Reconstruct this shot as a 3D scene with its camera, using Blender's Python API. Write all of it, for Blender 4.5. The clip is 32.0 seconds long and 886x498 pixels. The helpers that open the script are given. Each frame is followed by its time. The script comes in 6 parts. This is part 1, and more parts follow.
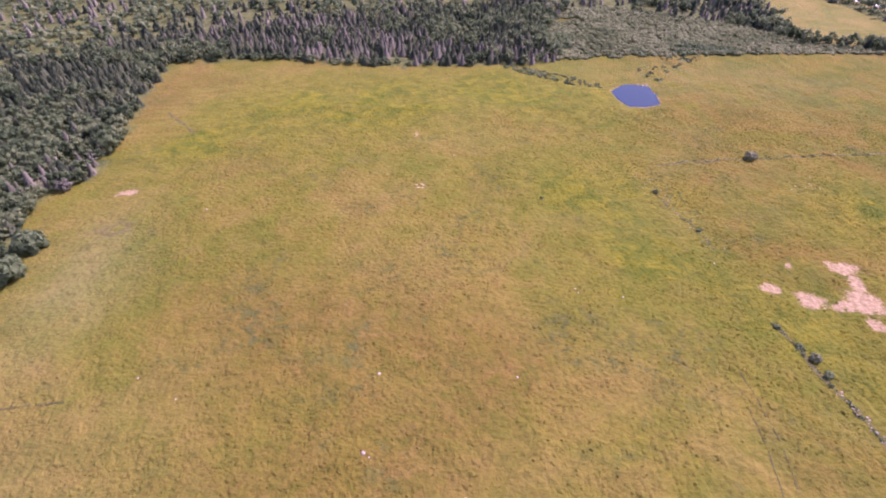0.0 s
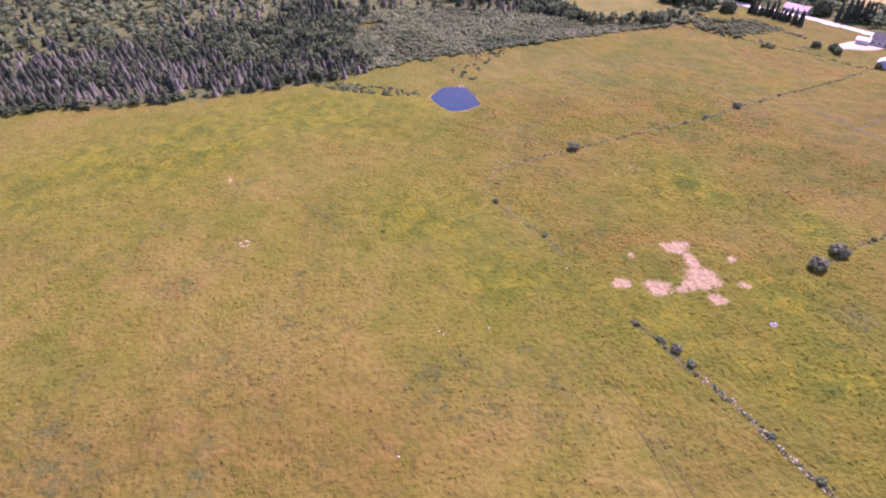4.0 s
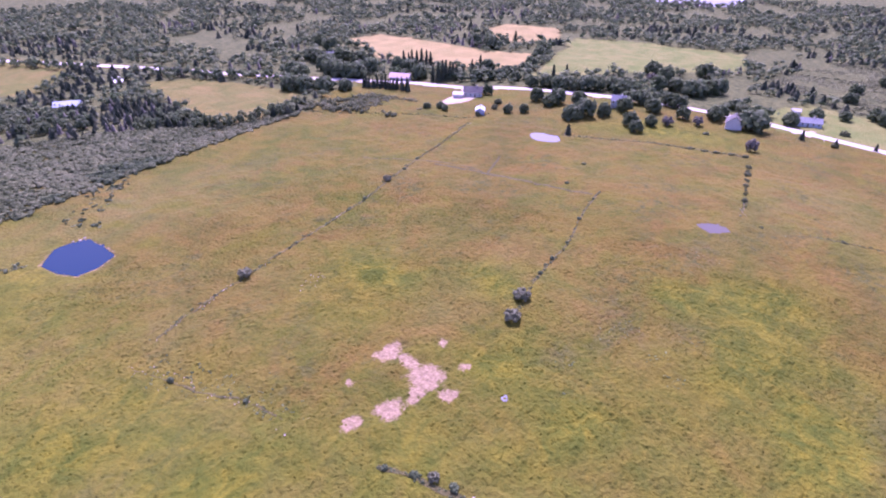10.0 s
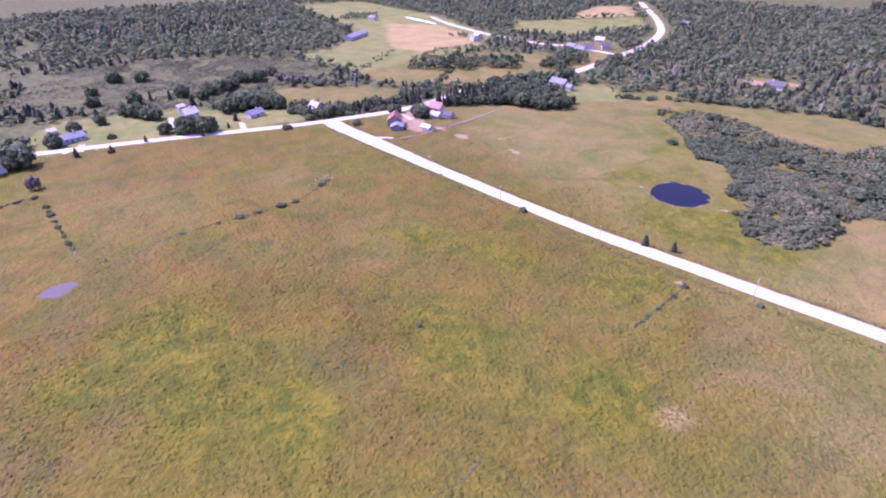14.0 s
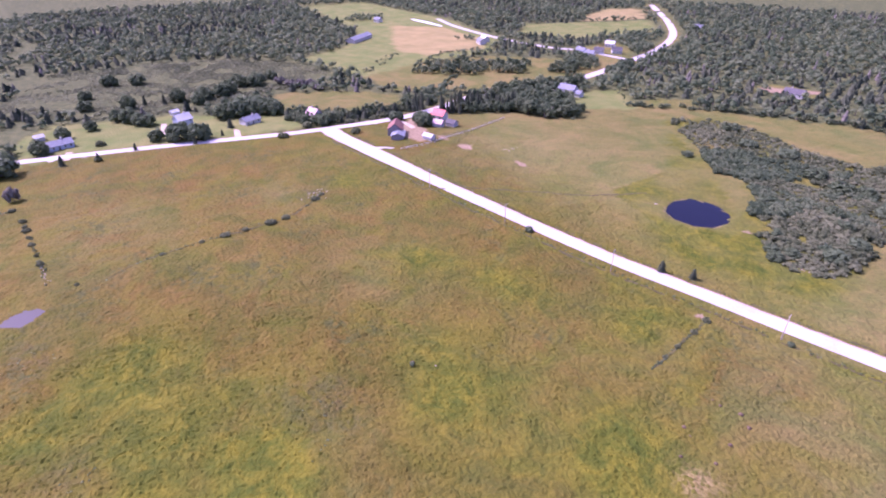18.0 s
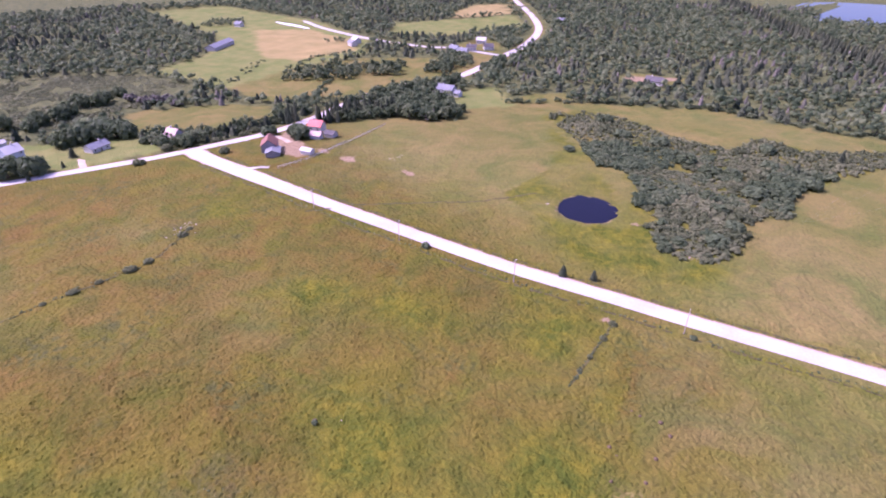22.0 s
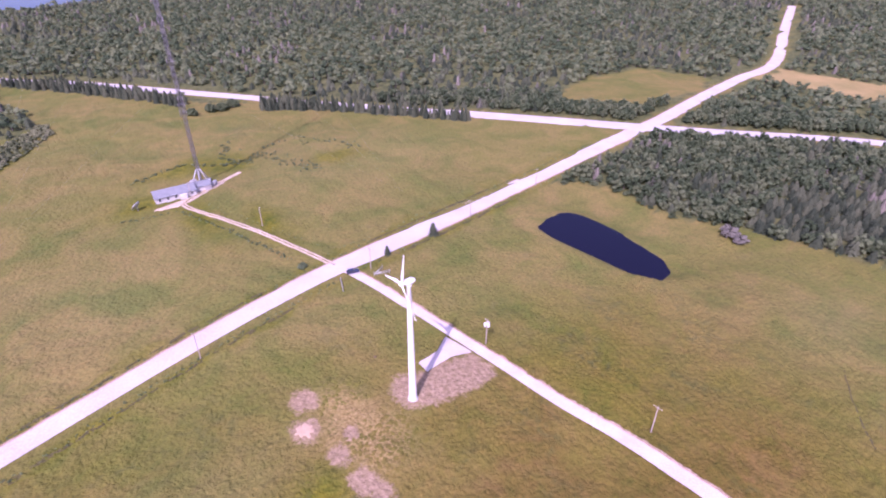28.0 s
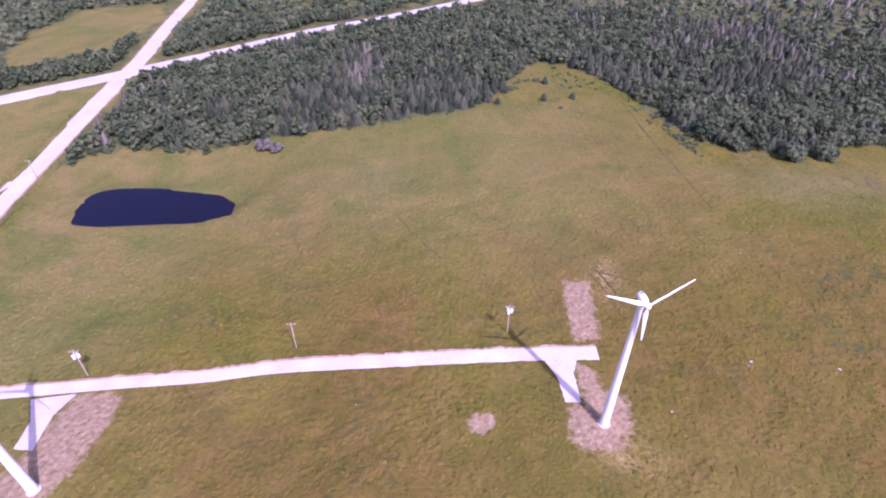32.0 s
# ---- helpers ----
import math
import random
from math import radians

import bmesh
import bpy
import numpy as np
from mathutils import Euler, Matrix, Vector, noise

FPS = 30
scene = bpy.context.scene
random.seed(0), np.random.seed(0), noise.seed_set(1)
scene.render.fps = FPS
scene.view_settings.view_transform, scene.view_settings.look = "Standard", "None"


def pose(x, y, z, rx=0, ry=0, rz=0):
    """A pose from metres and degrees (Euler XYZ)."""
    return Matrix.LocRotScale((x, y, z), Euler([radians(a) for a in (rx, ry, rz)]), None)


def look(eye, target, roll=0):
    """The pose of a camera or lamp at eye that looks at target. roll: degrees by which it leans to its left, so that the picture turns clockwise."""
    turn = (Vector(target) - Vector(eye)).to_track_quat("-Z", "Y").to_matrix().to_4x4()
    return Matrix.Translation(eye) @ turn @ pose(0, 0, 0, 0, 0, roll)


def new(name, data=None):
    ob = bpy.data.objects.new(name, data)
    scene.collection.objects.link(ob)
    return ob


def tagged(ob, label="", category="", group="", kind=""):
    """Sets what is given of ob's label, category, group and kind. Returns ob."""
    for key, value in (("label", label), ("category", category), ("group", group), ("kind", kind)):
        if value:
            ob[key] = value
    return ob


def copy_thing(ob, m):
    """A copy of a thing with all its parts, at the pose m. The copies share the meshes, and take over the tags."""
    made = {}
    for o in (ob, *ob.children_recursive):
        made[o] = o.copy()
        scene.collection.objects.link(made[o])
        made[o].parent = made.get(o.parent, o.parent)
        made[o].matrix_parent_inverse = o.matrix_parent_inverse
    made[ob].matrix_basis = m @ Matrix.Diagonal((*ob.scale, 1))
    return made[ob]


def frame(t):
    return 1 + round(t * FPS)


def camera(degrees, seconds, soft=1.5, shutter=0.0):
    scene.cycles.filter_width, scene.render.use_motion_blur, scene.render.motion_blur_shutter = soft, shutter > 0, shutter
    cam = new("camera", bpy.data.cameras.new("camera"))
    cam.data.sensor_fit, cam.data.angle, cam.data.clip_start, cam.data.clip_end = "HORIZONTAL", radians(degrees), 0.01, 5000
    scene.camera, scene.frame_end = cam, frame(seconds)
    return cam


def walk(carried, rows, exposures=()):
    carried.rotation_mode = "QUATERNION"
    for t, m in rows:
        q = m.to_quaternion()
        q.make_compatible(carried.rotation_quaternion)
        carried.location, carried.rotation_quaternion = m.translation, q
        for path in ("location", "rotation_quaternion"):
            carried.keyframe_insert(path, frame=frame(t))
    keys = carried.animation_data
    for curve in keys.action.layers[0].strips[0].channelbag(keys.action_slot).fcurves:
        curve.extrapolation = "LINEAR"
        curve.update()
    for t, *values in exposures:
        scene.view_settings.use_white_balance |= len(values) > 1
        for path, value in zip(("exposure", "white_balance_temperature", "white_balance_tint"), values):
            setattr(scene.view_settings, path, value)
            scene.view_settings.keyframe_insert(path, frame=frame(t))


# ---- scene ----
# ---- camera ----
LENS = 76.77
# seconds, x, y, z, heading, pitch, roll
FLIGHT = [
    (0.0, 0.00, 0.00, 106.70, -0.00, -39.00, 0.24),
    (0.5, 0.35, 2.64, 106.76, 0.08, -39.03, 0.19),
    (1.0, 0.80, 5.22, 106.83, -4.05, -39.09, 0.01),
    (1.5, 1.35, 7.76, 106.86, -5.94, -39.10, 0.13),
    (2.0, 1.97, 10.41, 106.87, -5.65, -39.08, -0.00),
    (2.5, 2.58, 12.92, 106.94, -8.16, -39.16, -0.11),
    (3.0, 3.35, 15.48, 107.04, -17.25, -39.15, 0.01),
    (3.5, 4.19, 17.94, 107.20, -17.51, -39.17, 0.19),
    (5.5, 9.80, 27.22, 108.24, -27.83, -39.47, 0.39),
    (6.0, 11.19, 29.18, 108.27, -31.43, -39.51, 0.27),
    (6.5, 12.81, 30.97, 108.28, -41.10, -39.52, 0.40),
    (7.0, 14.67, 32.58, 108.36, -41.74, -39.45, 0.34),
    (7.5, 16.56, 34.06, 108.51, -41.58, -38.46, 0.16),
    (8.0, 18.42, 35.48, 108.73, -41.50, -32.61, 0.09),
    (8.5, 20.42, 36.90, 108.95, -41.43, -31.90, 0.01),
    (9.0, 22.47, 38.29, 109.02, -41.35, -31.83, -0.03),
    (9.5, 24.60, 39.61, 108.92, -48.52, -31.86, -0.10),
    (10.0, 26.77, 40.74, 108.78, -54.72, -31.78, 0.14),
    (10.5, 29.29, 41.73, 108.62, -64.03, -31.70, 0.12),
    (11.0, 31.99, 42.58, 108.53, -70.05, -31.57, 0.21),
    (11.5, 34.54, 43.21, 108.53, -70.48, -31.47, 0.22),
    (12.0, 36.85, 43.73, 108.61, -77.79, -31.52, 0.02),
    (12.5, 39.40, 43.94, 108.53, -91.98, -31.56, 0.13),
    (13.0, 41.96, 43.71, 108.34, -106.12, -31.35, 0.06),
    (13.5, 44.20, 42.71, 108.19, -116.30, -31.23, 0.04),
    (14.0, 46.08, 41.08, 108.19, -123.35, -31.21, -0.15),
    (14.5, 47.73, 39.26, 108.29, -124.53, -31.15, -0.19),
    (16.5, 54.70, 32.87, 107.33, -121.34, -31.05, -0.20),
    (17.0, 56.34, 31.59, 107.29, -121.79, -31.02, -0.09),
    (17.5, 57.99, 30.41, 107.21, -122.26, -31.06, -0.03),
    (18.0, 59.79, 29.23, 107.07, -122.63, -31.13, -0.00),
    (18.5, 61.63, 28.03, 106.94, -122.96, -31.25, -0.01),
    (19.0, 63.35, 26.75, 106.91, -123.17, -31.20, -0.03),
    (19.5, 65.00, 25.49, 106.98, -123.33, -31.26, 0.06),
    (20.0, 66.62, 24.32, 107.15, -123.50, -31.39, 0.25),
    (20.5, 68.20, 23.23, 107.28, -123.59, -31.43, 0.29),
    (21.0, 69.81, 22.03, 107.33, -124.37, -31.46, 0.29),
    (21.5, 71.45, 20.69, 107.29, -131.15, -31.41, 0.21),
    (22.0, 72.97, 19.10, 107.22, -135.18, -31.34, 0.16),
    (22.5, 74.28, 17.42, 107.18, -141.37, -31.39, 0.10),
    (23.0, 75.24, 15.78, 107.28, -147.71, -31.43, 0.16),
    (23.5, 76.10, 13.84, 107.39, -153.94, -31.50, 0.09),
    (24.0, 77.03, 11.67, 107.26, -160.55, -31.53, 0.13),
    (24.5, 77.86, 9.52, 106.99, -166.67, -31.53, 0.19),
    (25.0, 78.22, 7.53, 106.75, -173.44, -31.51, 0.14),
    (25.5, 78.14, 5.39, 106.40, -180.46, -31.48, 0.02),
    (26.0, 77.88, 3.16, 106.09, -188.00, -31.49, 0.05),
    (26.5, 77.59, 1.14, 106.05, -195.77, -31.53, 0.14),
    (28.5, 74.24, -7.41, 107.89, -224.23, -32.25, 0.15),
    (29.0, 74.07, -7.45, 107.70, -231.87, -32.57, 0.14),
    (29.5, 74.00, -7.42, 107.51, -238.63, -35.44, 0.33),
    (30.0, 74.02, -7.52, 107.28, -244.53, -38.91, 0.37),
    (30.5, 74.01, -7.61, 107.07, -250.50, -38.81, 0.39),
    (31.0, 73.97, -7.55, 106.91, -256.74, -38.67, 0.36),
    (31.5, 73.92, -7.54, 106.83, -263.82, -38.57, 0.36),
    (32.0, 73.83, -7.62, 106.84, -267.57, -38.63, 0.43),
]
cam = camera(LENS, 32.0, soft=2.0)
walk(cam, [(t, pose(x, y, z, 90 + p, 0, h) @ pose(0, 0, 0, 0, 0, r)) for t, x, y, z, h, p, r in FLIGHT],
     exposures=[(0.0, 1.04, 6200, 63), (3.5, 1.04, 6150, 66), (8.0, 1.07, 5500, 79), (13.0, 1.0, 5400, 79), (18.0, 0.89, 5500, 73), (25.0, 0.74, 5750, 63), (28.0, 0.67, 5700, 67), (32.0, 0.64, 5500, 66)])

# ---- light ----
SUN_AZ, SUN_EL = radians(35.0), radians(50.0)
to_sun = Vector((math.cos(SUN_EL) * math.cos(SUN_AZ), math.cos(SUN_EL) * math.sin(SUN_AZ), math.sin(SUN_EL)))
world = bpy.data.worlds.new("sky")
scene.world = world
world.use_nodes = True
wn = world.node_tree.nodes
sky = wn.new("ShaderNodeTexSky")
sky.sky_type, sky.sun_disc = "NISHITA", False
sky.sun_elevation, sky.sun_rotation = SUN_EL, math.pi / 2 - SUN_AZ
sky.air_density, sky.dust_density, sky.ozone_density = 1.0, 3.0, 1.0
world.node_tree.links.new(sky.outputs[0], wn["Background"].inputs[0])
wn["Background"].inputs[1].default_value = 0.15
sun = new("sun", bpy.data.lights.new("sun", "SUN"))
sun.data.energy, sun.data.angle, sun.data.color = 3.8, radians(0.55), (1.0, 0.955, 0.88)
sun.matrix_world = look((0, 0, 400), Vector((0, 0, 400)) - to_sun)


# ---- materials ----
def mat(name, cols, big=0.05, fine=1.0, rough=0.9, bump=0.0, bump_scale=2.0, metal=0.0, spec=0.3, mixw=0.5, tint="", lean=0.0, leaf=0.0):
    """A surface of up to three colours, mixed by noise at two scales; tint names a mesh attribute that shifts the mix."""
    m = bpy.data.materials.new(name)
    m.use_nodes = True
    n, l = m.node_tree.nodes, m.node_tree.links
    b = n["Principled BSDF"]
    b.inputs["Roughness"].default_value, b.inputs["Metallic"].default_value = rough, metal
    b.inputs["Specular IOR Level"].default_value = spec
    tc = n.new("ShaderNodeTexCoord")
    a = n.new("ShaderNodeTexNoise")
    a.inputs["Scale"].default_value, a.inputs["Detail"].default_value = big, 5
    l.new(tc.outputs["Object"], a.inputs["Vector"])
    f = n.new("ShaderNodeTexNoise")
    f.inputs["Scale"].default_value, f.inputs["Detail"].default_value = fine, 4
    l.new(tc.outputs["Object"], f.inputs["Vector"])
    mx = n.new("ShaderNodeMix")
    mx.inputs[0].default_value = mixw
    l.new(a.outputs["Fac"], mx.inputs[2])
    l.new(f.outputs["Fac"], mx.inputs[3])
    src = mx.outputs[0]
    if tint:
        at = n.new("ShaderNodeAttribute")
        at.attribute_name = tint
        m2 = n.new("ShaderNodeMix")
        m2.inputs[0].default_value = 0.6
        l.new(src, m2.inputs[2])
        l.new(at.outputs["Fac"], m2.inputs[3])
        src = m2.outputs[0]
    r = n.new("ShaderNodeValToRGB")
    e = r.color_ramp.elements
    e[0].position, e[1].position = 0.32 + lean, 0.68 + lean
    e[0].color, e[1].color = (*cols[0], 1), (*cols[-1], 1)
    if len(cols) == 3:
        k = e.new(0.5 + lean)
        k.color = (*cols[1], 1)
    l.new(src, r.inputs[0])
    l.new(r.outputs[0], b.inputs["Base Color"])
    if leaf:
        tr, sh = n.new("ShaderNodeBsdfTranslucent"), n.new("ShaderNodeMixShader")
        sh.inputs[0].default_value = leaf
        l.new(r.outputs[0], tr.inputs["Color"])
        l.new(b.outputs[0], sh.inputs[1])
        l.new(tr.outputs[0], sh.inputs[2])
        l.new(sh.outputs[0], n["Material Output"].inputs["Surface"])
    if bump:
        g = n.new("ShaderNodeTexNoise")
        g.inputs["Scale"].default_value, g.inputs["Detail"].default_value = bump_scale, 6
        l.new(tc.outputs["Object"], g.inputs["Vector"])
        bp = n.new("ShaderNodeBump")
        bp.inputs["Strength"].default_value, bp.inputs["Distance"].default_value = 0.9, bump
        l.new(g.outputs["Fac"], bp.inputs["Height"])
        l.new(bp.outputs[0], b.inputs["Normal"])
    return m


def ground_material():
    m = bpy.data.materials.new("meadow")
    m.use_nodes = True
    n, l = m.node_tree.nodes, m.node_tree.links
    b = n["Principled BSDF"]
    b.inputs["Roughness"].default_value, b.inputs["Specular IOR Level"].default_value = 0.95, 0.1
    tc = n.new("ShaderNodeTexCoord")

    def nz(scale, detail=5, rough=0.55, dist=0.0):
        k = n.new("ShaderNodeTexNoise")
        k.inputs["Scale"].default_value, k.inputs["Detail"].default_value = scale, detail
        k.inputs["Roughness"].default_value, k.inputs["Distortion"].default_value = rough, dist
        l.new(tc.outputs["Object"], k.inputs["Vector"])
        return k.outputs["Fac"]

    def ramp(src, stops):
        r = n.new("ShaderNodeValToRGB")
        e = r.color_ramp.elements
        e[0].position, e[0].color = stops[0][0], (*stops[0][1], 1)
        e[1].position, e[1].color = stops[-1][0], (*stops[-1][1], 1)
        for p, c in stops[1:-1]:
            e.new(p).color = (*c, 1)
        l.new(src, r.inputs[0])
        return r.outputs[0]

    def grey(src, a, z):
        return ramp(src, [(a, (0, 0, 0)), (z, (1, 1, 1))])

    def mix(fac, a, c, kind="MIX"):
        k = n.new("ShaderNodeMix")
        k.data_type, k.blend_type = "RGBA", kind
        if isinstance(fac, float):
            k.inputs[0].default_value = fac
        else:
            l.new(fac, k.inputs[0])
        for s, v in ((6, a), (7, c)):
            if isinstance(v, tuple):
                k.inputs[s].default_value = (*v, 1)
            else:
                l.new(v, k.inputs[s])
        return k.outputs[2]

    def attr(name):
        k = n.new("ShaderNodeAttribute")
        k.attribute_name = name
        return k.outputs["Fac"]

    def scaled(a, k):
        q = n.new("ShaderNodeMath")
        q.operation = "MULTIPLY"
        l.new(a, q.inputs[0])
        q.inputs[1].default_value = k
        return q.outputs[0]

    # broad drifts of olive, straw and rust, then patches, then tufts
    broad = ramp(nz(0.013, 6, 0.6, 0.4), [(0.39, GRASS_GREEN), (0.47, GRASS_OLIVE), (0.54, GRASS_STRAW), (0.62, GRASS_RUST)])
    patch = ramp(nz(0.09, 6, 0.62, 0.8), [(0.39, GRASS_GREEN), (0.5, GRASS_OLIVE), (0.61, GRASS_STRAW)])
    col = mix(0.45, broad, patch)
    col = mix(attr("rust"), col, ramp(nz(0.11, 6, 0.68, 1.4), [(0.36, (0.086, 0.076, 0.014)), (0.52, (0.126, 0.088, 0.022)), (0.68, (0.166, 0.104, 0.036))]))
    col = mix(attr("pale"), col, ramp(nz(0.06, 6, 0.6, 0.5), [(0.35, (0.127, 0.144, 0.048)), (0.65, (0.201, 0.177, 0.079))]))
    mottle = ramp(nz(0.30, 6, 0.7, 0.5), [(0.36, GRASS_GREEN), (0.5, GRASS_OLIVE), (0.64, GRASS_RUST)])
    col = mix(0.16, col, mottle)
    wild = attr("wild")

    def times(a, c):
        q = n.new("ShaderNodeMath")
        q.operation = "MULTIPLY"
        l.new(a, q.inputs[0])
        l.new(c, q.inputs[1])
        return q.outputs[0]

    # bright patches, rusty drifts and purple-grey weeds
    col = mix(times(wild, scaled(grey(nz(0.047, 6, 0.6, 1.0), 0.52, 0.62), 0.7)), col, (0.130, 0.130, 0.018))
    col = mix(times(wild, scaled(grey(nz(0.037, 6, 0.62, 1.4), 0.55, 0.65), 0.6)), col, (0.141, 0.080, 0.028))
    col = mix(times(wild, scaled(grey(nz(0.058, 7, 0.68, 1.8), 0.60, 0.68), 0.35)), col, (0.115, 0.089, 0.057))
    col = mix(times(attr("weed"), grey(nz(0.22, 6, 0.65, 1.2), 0.42, 0.6)), col, ramp(nz(0.8, 5, 0.6), [(0.36, (0.070, 0.057, 0.037)), (0.64, (0.135, 0.111, 0.078))]))
    col = mix(scaled(wild, 0.5), col, ramp(nz(0.045, 6, 0.62, 1.0), [(0.40, (0.052, 0.066, 0.007)), (0.5, (0.090, 0.080, 0.010)), (0.60, (0.122, 0.084, 0.014))]))
    # dark rank tufts in drifts
    rank = n.new("ShaderNodeMath")
    rank.operation = "MULTIPLY"
    l.new(grey(nz(0.035, 5, 0.6, 1.0), 0.5, 0.66), rank.inputs[0])
    l.new(grey(nz(0.32, 5, 0.6, 0.6), 0.47, 0.62), rank.inputs[1])
    col = mix(rank.outputs[0], col, mix(0.5, (0.057, 0.070, 0.018), (0.094, 0.086, 0.031)))
    tuft = ramp(nz(0.75, 5, 0.65), [(0.30, (0.42, 0.46, 0.42)), (0.47, (0.90, 0.93, 0.90)), (0.60, (1.06, 1.04, 1.0)), (0.75, (1.40, 1.32, 1.2))])
    col = mix(0.6, col, tuft, "MULTIPLY")
    hay = ramp(nz(0.05, 6), [(0.35, (0.215, 0.182, 0.068)), (0.65, (0.290, 0.225, 0.092))])
    lawn = ramp(nz(0.06, 6), [(0.35, (0.108, 0.142, 0.036)), (0.65, (0.176, 0.176, 0.058))])
    dull = ramp(nz(0.04, 7, 0.64, 0.8), [(0.37, (0.092, 0.122, 0.032)), (0.5, (0.150, 0.145, 0.045)), (0.63, (0.205, 0.166, 0.062))])
    lush = ramp(nz(0.16, 6, 0.65, 0.8), [(0.36, (0.059, 0.078, 0.010)), (0.5, (0.097, 0.104, 0.012)), (0.64, (0.149, 0.135, 0.014))])
    moss = ramp(nz(0.2, 6), [(0.35, (0.054, 0.070, 0.026)), (0.65, (0.112, 0.120, 0.046))])
    col = mix(attr("dull"), col, mix(0.5, mix(0.08, dull, mottle), tuft, "MULTIPLY"))
    col = mix(attr("lush"), col, mix(0.5, lush, tuft, "MULTIPLY"))
    col = mix(attr("lawn"), col, lawn)
    col = mix(attr("hay"), col, hay)
    col = mix(attr("woods"), col, moss)
    col = mix(times(attr("straw"), grey(nz(0.9, 6, 0.7, 0.5), 0.34, 0.54)), col, ramp(nz(1.4, 5, 0.6), [(0.36, (0.17, 0.125, 0.040)), (0.64, (0.31, 0.235, 0.105))]))
    earth = ramp(nz(0.9, 6, 0.65), [(0.34, (0.182, 0.136, 0.074)), (0.5, (0.250, 0.182, 0.112)), (0.66, (0.330, 0.244, 0.160))])
    worn = attr("bare")

    def add(a, k, c):
        q = n.new("ShaderNodeMath")
        q.operation = "MULTIPLY_ADD"
        l.new(a, q.inputs[0])
        q.inputs[1].default_value = k
        l.new(c, q.inputs[2])
        return q.outputs[0]

    edge = add(nz(0.35, 5, 0.65), 0.62, add(nz(1.1, 5, 0.75), 0.55, scaled(worn, 0.42)))
    show = n.new("ShaderNodeMath")
    show.operation = "MULTIPLY"
    l.new(grey(edge, 0.75, 0.89), show.inputs[0])
    l.new(grey(worn, 0.12, 0.4), show.inputs[1])
    col = mix(show.outputs[0], col, earth)
    l.new(col, b.inputs["Base Color"])
    h = n.new("ShaderNodeMath")
    h.operation = "MULTIPLY_ADD"
    l.new(nz(0.72, 2, 0.5, 0.2), h.inputs[0])
    h.inputs[1].default_value = 1.5
    l.new(scaled(nz(2.4, 4, 0.6), 0.3), h.inputs[2])
    bp = n.new("ShaderNodeBump")
    bp.inputs["Strength"].default_value, bp.inputs["Distance"].default_value = 0.85, 0.72
    calm = n.new("ShaderNodeMath")
    calm.operation = "MULTIPLY_ADD"
    l.new(wild, calm.inputs[0])
    calm.inputs[1].default_value, calm.inputs[2].default_value = 0.5, 0.55
    l.new(times(h.outputs[0], calm.outputs[0]), bp.inputs["Height"])
    l.new(bp.outputs[0], b.inputs["Normal"])
    return m


GRASS_GREEN, GRASS_OLIVE = (0.073, 0.094, 0.013), (0.125, 0.114, 0.020)
GRASS_STRAW, GRASS_RUST = (0.173, 0.132, 0.038), (0.135, 0.081, 0.030)
MEADOW = ground_material()
GRAVEL = mat("pale_gravel", [(0.36, 0.315, 0.30), (0.46, 0.415, 0.40), (0.54, 0.495, 0.48)], 0.15, 3.0, 0.95, 0.03, 6)
TAN_GRAVEL = mat("tan_dirt_gravel", [(0.30, 0.235, 0.165), (0.42, 0.342, 0.262), (0.51, 0.43, 0.345)], 0.3, 2.5, 0.95, 0.05, 4)
SAND = mat("warm_sand", [(0.36, 0.26, 0.165), (0.48, 0.36, 0.25)], 0.4, 3.0, 0.95)
ASPHALT = mat("sun_bleached_asphalt", [(0.34, 0.318, 0.312), (0.42, 0.398, 0.392), (0.49, 0.465, 0.458)], 0.08, 2.0, 0.85, 0.01, 9)
EARTH = mat("bare_pink_soil", [(0.205, 0.165, 0.085), (0.320, 0.228, 0.162), (0.460, 0.345, 0.265)], 0.25, 1.6, 0.95, 0.2, 1.5, mixw=0.66)
SPRUCE = mat("spruce_needles", [(0.043, 0.061, 0.036), (0.071, 0.091, 0.053), (0.110, 0.128, 0.075)], 0.06, 1.2, 0.75, spec=0.2, tint="tint", leaf=0.36)
LEAF = mat("leaves", [(0.078, 0.115, 0.058), (0.122, 0.163, 0.082), (0.176, 0.214, 0.112)], 0.06, 1.0, 0.7, spec=0.2, tint="tint", leaf=0.5)
SHRUB = mat("alder_leaves", [(0.094, 0.118, 0.056), (0.148, 0.172, 0.084), (0.208, 0.226, 0.120)], 0.05, 0.9, 0.75, spec=0.2, tint="tint", leaf=0.5)
# alder leaves again, evenly lighter: backlit haze put into the colour
HAZED_SAGE = mat("haze_lightened_alder_leaves", [(0.106, 0.134, 0.062), (0.166, 0.196, 0.096), (0.234, 0.258, 0.138)], 0.05, 0.9, 0.75, spec=0.2, tint="tint", leaf=0.5)
DEADWOOD = mat("grey_dead_twigs", [(0.086, 0.088, 0.066), (0.118, 0.112, 0.088), (0.156, 0.144, 0.116)], 0.1, 1.0, 0.9, tint="tint")
BARK = mat("bark", [(0.06, 0.05, 0.04), (0.14, 0.12, 0.10)], 1.0, 8.0, 0.95)
WHITE_PAINT = mat("white_enamel", [(0.78, 0.78, 0.79), (0.84, 0.84, 0.85)], 0.3, 2.0, 0.35, spec=0.5)


